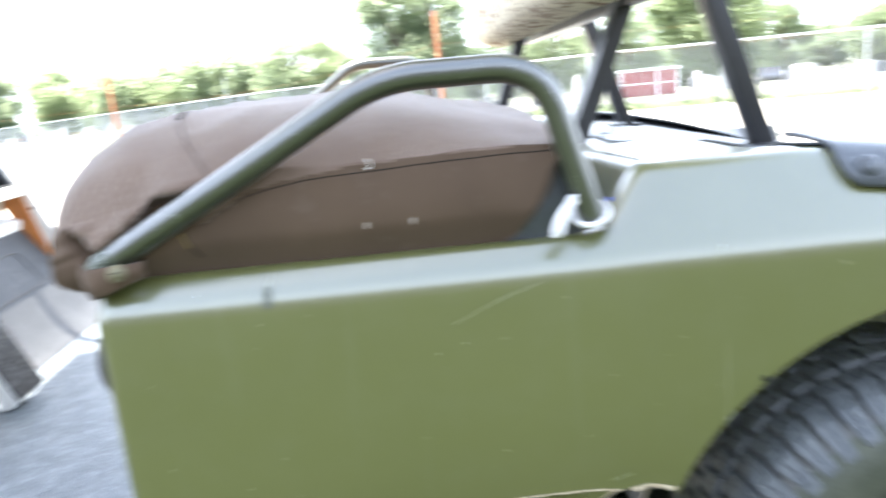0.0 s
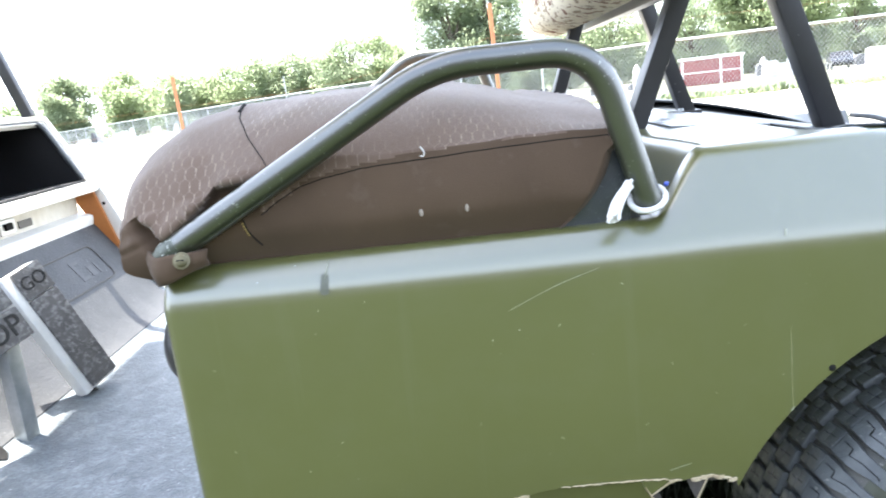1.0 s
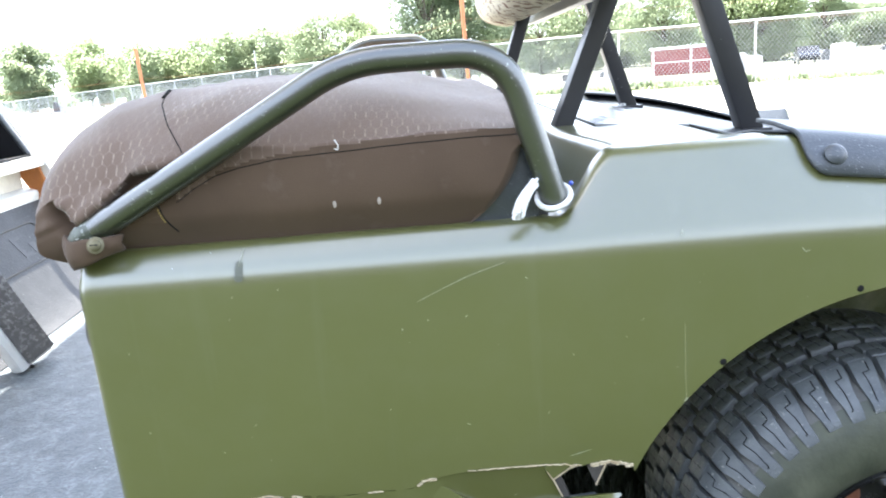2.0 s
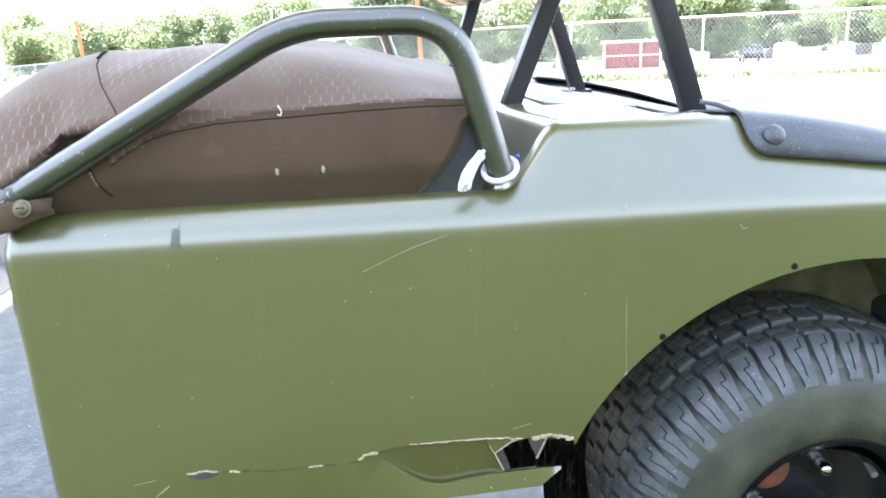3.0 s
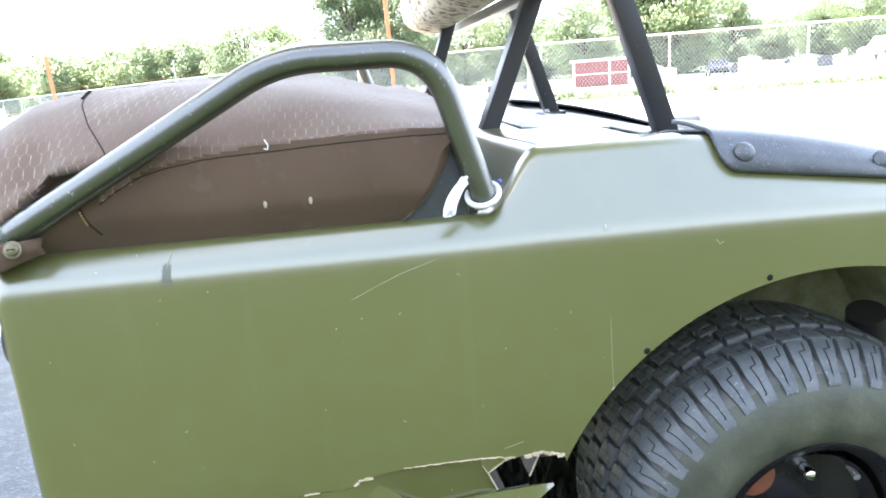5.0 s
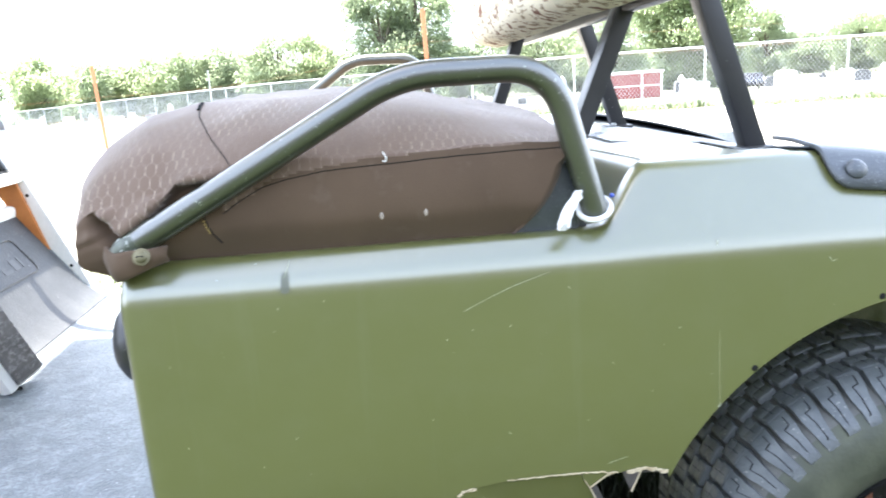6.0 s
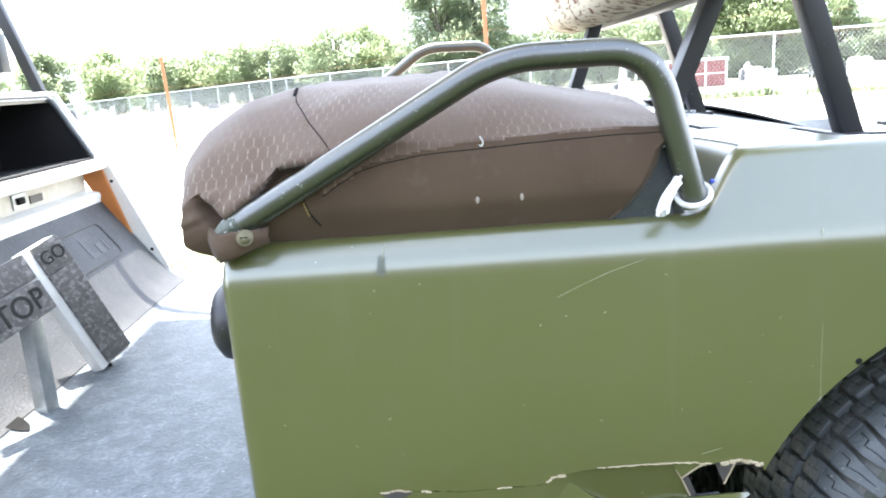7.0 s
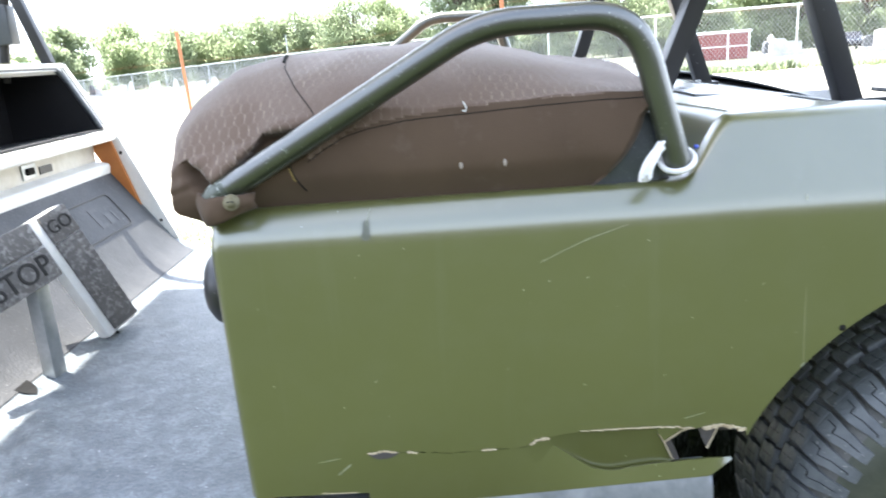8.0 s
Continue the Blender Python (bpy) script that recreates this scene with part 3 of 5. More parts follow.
# rocker: a dull metal strip whose upper side slopes out under the skirt
rocker = prism([(0.672, 0.370), (0.664, 0.343), (0.662, 0.312), (0.700, 0.312), (0.700, 0.370)], -0.190, 0.272, 0.002)
for v in rocker.verts:
    v.co = Vector((v.co.y, v.co.x, v.co.z + 0.060 * v.co.y - 0.0290))
part("rocker", rocker, ROCKER, cart, "dull aluminium rocker strip")
part("frame_rail", box((-0.6, 0.80, 0.25), (0.17, 0.84, 0.31), bevel=0.004), DARK, cart)
part("seat_pod_front", box((-0.2055, SIDE + 0.013, 0.33), (-0.190, 2 * MID - SIDE - 0.012, 0.645), bevel=0.002), PAINT, cart)
bm = lathe([(0.0, -0.0), (0.046, -0.0), (0.046, 0.040), (0.043, 0.050), (0.034, 0.058), (0.018, 0.063), (0.0, 0.064)], (0, 0, 0), 40)
bm.transform(pose(-0.199, 0.795, 0.550, 0, 0, 90))
part("charger_cap", bm, BLACK_PAINT, cart, "round black charger socket cover")
# inner wheel wells
def build_well(sign):
    bm = bmesh.new()
    y0, y1 = MID + sign * (MID - SIDE - 0.006), MID + sign * 0.22
    a = [(ARCH[0] + 0.322 * math.cos(q), ARCH[1] + 0.322 * math.sin(q)) for q in [(math.pi - 0.53) * k / 28 for k in range(29)]]
    for (xa, za), (xb, zb) in zip(a, a[1:]):
        bm.faces.new([bm.verts.new(p) for p in ((xa, y0, za), (xb, y0, zb), (xb, y1, zb), (xa, y1, za))])
    bm.faces.new([bm.verts.new((x, y1, z)) for x, z in a + [(0.24, 0.26)]])
    bmesh.ops.remove_doubles(bm, verts=bm.verts, dist=1e-5)
    ob = part("wheel_well", bm, MUD, cart)
    ob.modifiers.new("thickness", "SOLIDIFY").thickness = 0.003


build_well(-1)
build_well(1)
part("shock_absorber", sweep_into(bmesh.new(), [(0.745, 0.83, 0.455), (0.78, 0.87, 0.33)], 0.024, 18), BLACK_PAINT, cart)

# ---- rear deck trim ----
def build_side_trim(sign):
    """Black moulding wrapped over the shoulder, with a rounded front corner."""
    bm = bmesh.new()
    lines = []
    for k in range(46):
        x = 0.480 + 0.53 * (k / 45) ** 1.5
        sec = side_section(x, 0.003)[13:]
        low = 0.6745 - 0.12 * max(0.0, x - 0.49) + 0.026 * (1 - math.sqrt(max(0.0, 1 - (1 - min(1.0, (x - 0.480) / 0.016)) ** 2)))
        low = min(low, sec[-1][1] - 0.004)
        cut = next(i for i in range(len(sec) - 1) if sec[i + 1][1] >= low)
        (ya, za), (yb, zb) = sec[cut], sec[cut + 1]
        y_low = ya + (yb - ya) * min(1.0, max(0.0, (low - za) / max(1e-6, zb - za)))
        sec = sec[cut + 1:]
        pts = [(y_low, low)] + sec
        z_end = sec[-1][1] + 0.003
        pts += [(SIDE + inset(x) + 0.03 + 0.02 * j, z_end) for j in range(1, 4)]
        run = []
        for j in range(14):
            f = j / 13 * (len(pts) - 1)
            i = min(int(f), len(pts) - 2)
            y = pts[i][0] + (pts[i + 1][0] - pts[i][0]) * (f - i)
            z = pts[i][1] + (pts[i + 1][1] - pts[i][1]) * (f - i)
            run.append(bm.verts.new((x, y if sign < 0 else 2 * MID - y, z)))
        lines.append(run)
    for a, b in zip(lines, lines[1:]):
        for i in range(13):
            bm.faces.new((a[i], b[i], b[i + 1], a[i + 1]))
    ob = part("side_trim", bm, BLACK_PLASTIC, cart, "scuffed black plastic edge moulding")
    m = ob.modifiers.new("thickness", "SOLIDIFY")
    m.thickness, m.offset = 0.0045, 1.0 if sign < 0 else -1.0
    for rx in (0.5055, 0.655, 0.80):
        if sign < 0:
            at, axis = (rx, 0.7035, 0.692 - 0.10 * (rx - 0.505) - 0.25 * (rx - 0.505) ** 2), (0, -0.85, 0.53)
        else:
            at, axis = (rx, 1.8045, rim_z(rx) - 0.002), (0, -0.70, 0.71)
        part("rivet", disc(bmesh.new(), at, axis, 0.0105 if sign < 0 else 0.0085, 0.003, 0.003), BLACK_PLASTIC, ob, "domed black plastic rivet")


def build_trim_lip():
    """The inner edge of the far moulding, which stands up over the dished deck."""
    bm = bmesh.new()
    rows = []
    for k in range(34):
        x = 0.478 + 0.53 * (k / 33) ** 1.4
        up = 0.004 * math.sqrt(max(0.0, 1 - (1 - min(1.0, (x - 0.478) / 0.02)) ** 2))
        rows.append([bm.verts.new((x, 1.798 + dy, rim_z(x) + dz * (1 if dz < 0 else up / 0.004))) for dy, dz in ((-0.006, -0.024), (-0.002, -0.012), (0.006, -0.002), (0.014, 0.0050), (0.026, 0.0075), (0.060, 0.006))])
    for p, q in zip(rows, rows[1:]):
        for j in range(5):
            bm.faces.new((p[j], q[j], q[j + 1], p[j + 1]))
    ob = part("trim_lip", bm, BLACK_PLASTIC, cart, "raised black plastic lip of the edge moulding")
    ob.modifiers.new("thickness", "SOLIDIFY").thickness = 0.003


build_side_trim(-1)
build_side_trim(1)
build_trim_lip()
def build_tray():
    """Black moulding over the sloping rear deck, between the side mouldings."""
    bm = bmesh.new()
    rows = []
    for k in range(30):
        x = 0.459 + 0.545 * k / 29
        ys = [0.742 + (2 * MID - 1.484) * j / 24 for j in range(25)]
        rows.append([bm.verts.new((x, y, top_z(x, y) + 0.0018)) for y in ys])
    for p, q in zip(rows, rows[1:]):
        for j in range(24):
            bm.faces.new((p[j], q[j], q[j + 1], p[j + 1]))
    ob = part("rear_tray", bm, BLACK_PLASTIC, cart, "black plastic tray over the sloping rear deck")
    m = ob.modifiers.new("thickness", "SOLIDIFY")
    m.thickness, m.offset = 0.0025, 1.0


build_tray()
part("deck_plate", box((0.0, 0.955, -0.012), (0.122, 2 * MID - 0.955, 0.0), pose(0.335, 0, 0.7145, 0, 4.6, 0), bevel=0.002), PANEL, cart, "glossy grey flat deck plate")

# ---- seat cushion ----
SEAT_X, SEAT_Y = (-0.226, 0.214), (0.688, 2 * MID - 0.688)


def seat_top(x, d):
    """Cushion height at a place d metres in from its end."""
    rise = 0.056 * (1 - (1 - min(1.0, d / 0.17)) ** 2.3) + 0.006 * smooth01((d - 0.12) / 0.4)
    rise *= 1 - 0.65 * smooth01((x - 0.018) / 0.19)
    t = min(1.0, max(0.0, (x - seat_front(d)) / 0.125))
    front = (0.026 + rise) * (1 - max(0.0, 1 - (1 - t) ** 1.85) ** (1 / 1.85))
    # the gathered front corners are rounded over towards the tuck
    corner = 0.020 * smooth01((-0.132 - x) / 0.035) * max(0.0, 1 - d / 0.035) ** 2
    return 0.742 + rise - front - corner


def seat_front(d):
    """The front line of the cushion, rounded in plan at its ends."""
    return -0.266 + 0.026 * (1 - smooth01(d / 0.10))


def seat_shape():
    """Rounded, sagging cushion with folds at its front corner; built as rings running along the cart."""
    bm = bmesh.new()
    ny, nx = 76, 90
    ys = []
    for j in range(ny + 1):
        f = j / ny
        ys.append(0.5 - 0.5 * math.cos(math.pi * f))
    def spot(u, v):
        # u along x from front to back, v across from near to far
        y = SEAT_Y[0] + (SEAT_Y[1] - SEAT_Y[0]) * v
        x0 = seat_front(min(y - SEAT_Y[0], SEAT_Y[1] - y))
        x = x0 + (SEAT_X[1] - x0) * u
        return x, y
    us = [0.5 - 0.5 * math.cos(math.pi * i / nx) for i in range(nx + 1)]
    rows = []
    for v in ys:
        row = []
        for u in us:
            x, y = spot(u, v)
            d = min(y - SEAT_Y[0], SEAT_Y[1] - y)
            z = seat_top(x, d)
            z += 0.0040 * noise.noise((x * 11, y * 7, 1)) + 0.0018 * noise.noise((x * 30, y * 18, 2))
            z += 0.0022 * abs(noise.noise((x * 16 + y * 5, y * 22 - x * 9, 9))) * smooth01((0.02 - x) / 0.1)
            z += 0.0035 * noise.noise((x * 26 + y * 8, y * 7, 7)) * smooth01((-0.10 - x) / 0.06)
            # creases running across the cover further along the bench
            z += 0.0012 * math.sin(x * 95 + 5 * noise.noise((x * 6, y * 4, 4))) * smooth01((d - 0.12) / 0.16)
            pull = abs(math.sin(y * 62 + x * 14 + 2.5 * noise.noise((x * 5, y * 6, 8)))) ** 0.7
            z += 0.0038 * pull * smooth01((d - 0.14) / 0.10) * smooth01((x + 0.06) / 0.12)
            row.append(bm.verts.new((x, y, z)))
        rows.append(row)
    for a, b in zip(rows, rows[1:]):
        for i in range(nx):
            bm.faces.new((a[i], a[i + 1], b[i + 1], b[i])).material_index = 0
    return bm, rows, us, ys


def tuck_z(x):
    """Height at which the patterned cover is tucked in at the cushion's front corner."""
    return curve_at([(-0.25, 0.723), (-0.229, 0.719), (-0.207, 0.700), (-0.197, 0.688), (-0.187, 0.694), (-0.172, 0.704), (-0.157, 0.719), (-0.150, 0.729), (-0.131, 0.732), (-0.094, 0.735)], x)


def cover_z(x):
    """Lower edge of the patterned cover along the cushion's side: the tuck, then the seam that climbs to the top edge."""
    if x < -0.106:
        return tuck_z(x) - 0.003
    return curve_at([(-0.106, 0.700), (-0.089, 0.711), (-0.068, 0.723), (-0.047, 0.729), (-0.016, 0.734), (0.035, 0.738), (0.137, 0.7415), (0.3, 0.7415)], x)


def build_seat():
    bm, rows, us, ys = seat_shape()
    nx, ny = len(us) - 1, len(ys) - 1
    # skirt: the boundary of the top runs down to the body, bulging a little
    ring = [(rows[0][i], 0) for i in range(nx + 1)] + [(rows[j][nx], 1) for j in range(1, ny + 1)] \
        + [(rows[ny][i], 2) for i in range(nx - 1, -1, -1)] + [(rows[j][0], 3) for j in range(ny - 1, 0, -1)]
    prev, steps = [v for v, _ in ring], 40
    start = [v.co.copy() for v in prev]
    for k in range(1, steps + 1):
        f = k / steps
        cur = []
        for p, (v, s) in zip(start, ring):
            out = Vector((0, -1, 0)) if s == 0 else Vector((1, 0, 0)) if s == 1 else Vector((0, 1, 0)) if s == 2 else Vector((-1, 0, 0))
            low = 0.6545 - 0.015 * smooth01((-0.185 - p.x) / 0.03)   # the front corners hang over the ledge
            z = p.z + (low - p.z) * f
            bulge = 0.010 * math.sin(math.pi * min(1.0, f * 1.02)) ** 0.8 if s != 3 else 0.004 * math.sin(math.pi * f)
            q = Vector((p.x, p.y, z)) + out * bulge
            # the front turns under, the rear end of the side is cut back in a curve
            if s == 3 or q.x < -0.19:
                q.x += 0.036 * smooth01((f - 0.50) / 0.5) ** 1.6 * smooth01((-0.14 - p.x) / 0.08)
            if s == 1:
                q.x -= 0.011 * smooth01((f - 0.08) / 0.2) + 0.047 * f ** 1.9
            if s in (0, 2):
                back = smooth01((p.x - 0.145) / 0.065)
                q.x -= back * (0.011 * smooth01((f - 0.08) / 0.2) + 0.046 * f ** 1.9)
                q.y += (0.008 if s == 0 else -0.008) * smooth01((f - 0.6) / 0.4)
            # soft folds where the cover is gathered at the front corner, one of them a hem
            g = math.exp(-((p.x + 0.222) / 0.022) ** 2) if s in (0, 2) else math.exp(-(min(p.y - SEAT_Y[0], SEAT_Y[1] - p.y) / 0.045) ** 2)
            lean = q.z - 0.35 * (q.x + 0.235)
            hem = math.exp(-((lean - 0.683) / 0.0035) ** 2) + 0.7 * math.exp(-((lean - 0.702) / 0.006) ** 2) - 0.9 * math.exp(-((lean - 0.678) / 0.003) ** 2) - 0.6 * math.exp(-((lean - 0.6925) / 0.0035) ** 2)
            q += (out + Vector((-0.5, 0, 0)) * (s in (0, 2))) * (0.0 if s == 1 else 0.0014) * g * hem
            if s in (0, 2):
                # the patterned cover overhangs the plain side in a gathered, tucked lip
                mask = smooth01((-0.098 - p.x) / 0.02) * (1 - 0.85 * smooth01((-0.214 - p.x) / 0.018))
                tuck = 1 + 0.8 * noise.noise((p.x * 75, 0, 2)) - 0.75 * math.exp(-((p.x + 0.147) / 0.006) ** 2)
                e = q.z - tuck_z(p.x)
                q += out * mask * (0.010 * tuck * math.exp(-((e - 0.005) / 0.009) ** 2) - 0.015 * math.exp(-((e + 0.013) / 0.0105) ** 2))
                q.z -= 0.004 * mask * tuck * math.exp(-((e - 0.003) / 0.007) ** 2)
            q += out * 0.0015 * noise.noise(q * 25)
            cur.append(bm.verts.new(q))
        n = len(cur)
        for i in range(n):
            fc = bm.faces.new((prev[i], prev[(i + 1) % n], cur[(i + 1) % n], cur[i]))
            fc.material_index = 0 if ring[i][1] in (1, 3) or start[i].z + (0.6545 - start[i].z) * f > cover_z(start[i].x) else 1
        prev = cur
    bm.faces.new(prev).material_index = 1
    bmesh.ops.recalc_face_normals(bm, faces=bm.faces)
    return bm


seat_bm = build_seat()
from mathutils.bvhtree import BVHTree
SEAT_TREE = BVHTree.FromBMesh(seat_bm)
seat = part("seat_cushion", seat_bm, [HEXCLOTH, CLOTH], cart, "brown honeycomb cloth bench seat with gathered corners", 60)


def on_seat(p, out=0.0):
    hit, nrm, _, _ = SEAT_TREE.find_nearest(Vector(p))
    return hit + nrm * out


def build_seam(name, pts, r, material, n=40, dashes=False):
    """A stitched line lying on the cushion through the given places."""
    run = []
    for k in range(n + 1):
        f = k / n * (len(pts) - 1)
        i = min(int(f), len(pts) - 2)
        run.append(on_seat(Vector(pts[i]).lerp(Vector(pts[i + 1]), f - i), r * 0.15))
    bm = bmesh.new()
    if dashes:
        for k in range(0, n, 3):
            sweep_into(bm, run[k:k + 3], r, 6)
    else:
        sweep_into(bm, run, r, 6)
    part(name, bm, material, seat)


build_seam("seam", [(-0.106, 0.67, 0.700), (-0.089, 0.67, 0.711), (-0.068, 0.67, 0.723), (-0.047, 0.67, 0.729), (-0.016, 0.67, 0.734), (0.035, 0.67, 0.738), (0.086, 0.67, 0.7405), (0.137, 0.67, 0.7415), (0.215, 0.672, 0.7415)], 0.0005, DARK, 96)
build_seam("seam", [(-0.147, 0.83, 0.80), (-0.146, 0.81, 0.798), (-0.138, 0.77, 0.785), (-0.121, 0.73, 0.765), (-0.096, 0.69, 0.739)], 0.0006, DARK, 24)
build_seam("stitches", [(-0.147, 0.822, 0.80), (-0.143, 0.79, 0.79)], 0.0020, DARK, 24, True)
build_seam("seam", [(-0.124, 0.67, 0.704), (-0.119, 0.67, 0.682), (-0.112, 0.67, 0.66)], 0.0008, DARK, 20)
build_seam("yellow_stitches", [(-0.1235, 0.67, 0.695), (-0.1190, 0.67, 0.677)], 0.0012, YELLOW, 18, True)
for gx, gz in ((0.036, 0.6825), (0.078, 0.684)):
    c = on_seat((gx, 0.66, gz))
    bm = bmesh.new()
    bmesh.ops.create_uvsphere(bm, u_segments=8, v_segments=6, radius=1.0)
    for v in bm.verts:
        v.co = Vector((v.co.x * 0.0018, v.co.y * 0.0007, v.co.z * 0.0042)) + c
    part("dried_spot", bm, GLUE, seat)
c = on_seat((0.042, 0.66, 0.750))
part("loose_thread", sweep_into(bmesh.new(), rounded([c + Vector(q) for q in ((-0.001, -0.001, 0.006), (0.002, -0.003, 0.001), (0.001, -0.002, -0.003), (-0.002, -0.001, -0.002))], 0.001), 0.0006, 5), ROPE, seat)


def build_flap():
    """The tab of the cover that wraps the front foot of the arm rail."""
    bm = bmesh.new()
    rows = []
    for i in range(15):
        u = i / 14
        x = -0.228 + 0.071 * u
        row = []
        for j in range(9):
            v = j / 8
            hi = curve_at([(0, 0.680), (0.15, 0.6795), (0.35, 0.674), (0.6, 0.6765), (1.0, 0.676)], u)
            lo = curve_at([(0, 0.665), (0.10, 0.657), (0.22, 0.650), (0.36, 0.6475), (0.55, 0.651), (0.8, 0.658), (1.0, 0.661)], u)
            z = lo + (hi - lo) * v
            y = 0.6605 + 0.034 * (1 - smooth01(u / 0.46)) ** 1.3 + 0.012 * smooth01((u - 0.75) / 0.25) - 0.004 * math.sin(math.pi * v) + 0.0012 * math.sin(9 * u + 5 * v)
            row.append(bm.verts.new((x, y, z)))
        rows.append(row)
    for a, b in zip(rows, rows[1:]):
        for j in range(8):
            bm.faces.new((a[j], b[j], b[j + 1], a[j + 1]))
    ob = part("cover_flap", bm, CLOTH, seat, "brown cloth tab held by a bolt")
    m = ob.modifiers.new("thickness", "SOLIDIFY")
    m.thickness, m.offset = 0.004, 1.0


build_flap()


# ---- arm rails ----
RAIL = [(-0.192, 0.676, 0.6755), (-0.060, 0.672, 0.7455), (0.061, 0.669, 0.8105), (0.1975, 0.679, 0.8100), (0.2405, 0.688, 0.666)]
FAR_RAIL = [(-0.235, 1.812, 0.735), (-0.105, 1.812, 0.815), (-0.029, 1.80, 0.868), (0.124, 1.80, 0.864), (0.180, 1.81, 0.690)]


def build_rail(run, side):
    pts = rounded(run, [0.02, 0.036, 0.044], 10)
    ob = part("arm_rail", sweep_into(bmesh.new(), pts, 0.0123, 20), TUBE, cart, "bent olive steel tube arm rail, chipped")
    a, b = Vector(run[0]), Vector(run[1])
    d = (b - a).normalized()
    foot = [a - d * 0.014, a - d * 0.006, a - d * 0.002, a + d * 0.006, a + d * 0.012]
    part("flattened_foot", sweep_into(bmesh.new(), foot, [0.0085, 0.0115, 0.01245, 0.0126, 0.0124], 20), TUBE_WORN, ob, "flattened tube end with worn bare paint")
    c = a + Vector((0.0165, side * 0.0195, -0.005))
    axis = Vector((0, side * 0.95, 0.31))
    part("washer", disc(bmesh.new(), c, axis, 0.0078, 0.0012), BRASS, ob, "tarnished washer")
    part("bolt", disc(bmesh.new(), c + axis * 0.0012, axis, 0.0056, 0.0016, 0.0012), BRASS, ob, "tarnished round bolt head")
    part("slot", box(c + axis * 0.0036 + Vector((-0.0034, -0.0004, -0.0006)), c + axis * 0.0038 + Vector((0.0034, 0.0004, 0.0006))), DARK, ob)
    return ob


rail = build_rail(RAIL, -1)
build_rail(FAR_RAIL, 1)
part("hinge_bracket", box((-0.0065, -0.003, -0.033), (0.0065, 0.003, 0.033), pose(0.2205, 0.705, 0.686, 0, -14, 0), 0.001), BRACKET, cart, "dull grey steel seat hinge plate")
part("seat_base", box((0.12, 0.696, 0.650), (0.225, 2 * MID - 0.696, 0.722), bevel=0.006), BLACK_PLASTIC, cart, "black moulded seat base")

# rope tied round the rail's rear foot
rope = empty("rope", (0.2365, 0.690, 0.664), "white frayed rope tied round the rail foot", "rope")
loop = [Vector((0.2375 + 0.0152 * math.cos(q), 0.687 + 0.0152 * math.sin(q), 0.6765 + 0.008 * math.sin(q) + 0.003 * math.cos(q))) for q in [math.tau * k / 28 for k in range(28)]]
part("loop", sweep_into(bmesh.new(), loop, 0.0027, 10, True), ROPE, rope)


def build_rope_tail():
    bm = bmesh.new()
    r = random.Random(3)
    for k in range(34):
        a = Vector((0.2185, 0.672, 0.6935)) + Vector((r.uniform(-1, 1), r.uniform(-1, 1), r.uniform(-1, 1))) * 0.003
        e = Vector((0.2015, 0.661, 0.6665)) + Vector((r.uniform(-1, 1) * 0.0048, r.uniform(-1, 1) * 0.003, r.uniform(-1, 1) * 0.004))
        m = a.lerp(e, 0.5) + Vector((r.uniform(-1, 1) * 0.004 - 0.005, -0.004, 0.003 * r.random()))
        pts = [a * (1 - t) ** 2 + m * 2 * t * (1 - t) + e * t * t for t in [q / 6 for q in range(7)]]
        sweep_into(bm, pts, 0.0013 + 0.0007 * r.random(), 5)
    tagged(part("frayed_end", bm, ROPE, rope), kind="stuff")


build_rope_tail()
part("cap", disc(bmesh.new(), (0.2525, 0.683, 0.688), (0.6, -0.8, 0.2), 0.0022, 0.002, 0.001, 10), BLUE, rope)

# ---- rear A-frames and backrest ----
def beam(a, b, wide, deep, along=(0, 1, 0), bevel=0.002):
    """A square bar from a to b; along names its side direction."""
    a, b = Vector(a), Vector(b)
    d = (b - a).normalized()
    s = (Vector(along) - d * Vector(along).dot(d)).normalized()
    n = d.cross(s)
    m = Matrix((s, n, d)).transposed().to_4x4()
    m.translation = a
    return box((-wide / 2, -deep / 2, 0), (wide / 2, deep / 2, (b - a).length), m, bevel)


for y, front, rear in ((1.012, (0.298, 0.406), (0.557, 0.450)), (1.53, (0.258, 0.352), (0.531, 0.428))):
    part("strut", beam((front[0], y, 0.700), (front[1], y, 0.965), 0.036, 0.024, bevel=0.003), BLACK_PAINT, cart, "black square steel seat strut")
    part("strut", beam((rear[0], y, 0.682), (rear[1], y, 0.985), 0.028, 0.028), BLACK_PAINT, cart, "black square steel rear strut")
    part("foot_plate", box((rear[0] - 0.022, y - 0.020, top_z(rear[0], y)), (rear[0] + 0.022, y + 0.020, top_z(rear[0], y) + 0.008), bevel=0.001), BLACK_PAINT, cart)
    if y > MID:
        part("bolt", disc(bmesh.new(), (rear[0] - 0.017, y - 0.014, top_z(rear[0], y) + 0.008), (0, 0, 1), 0.0055, 0.005, 0.001, 6), STEEL, cart)
part("backrest_bar", box((0.364, 0.76, 0.876), (0.385, 2 * MID - 0.76, 0.894), bevel=0.003), BLACK_PAINT, cart, "black steel bar under the backrest")


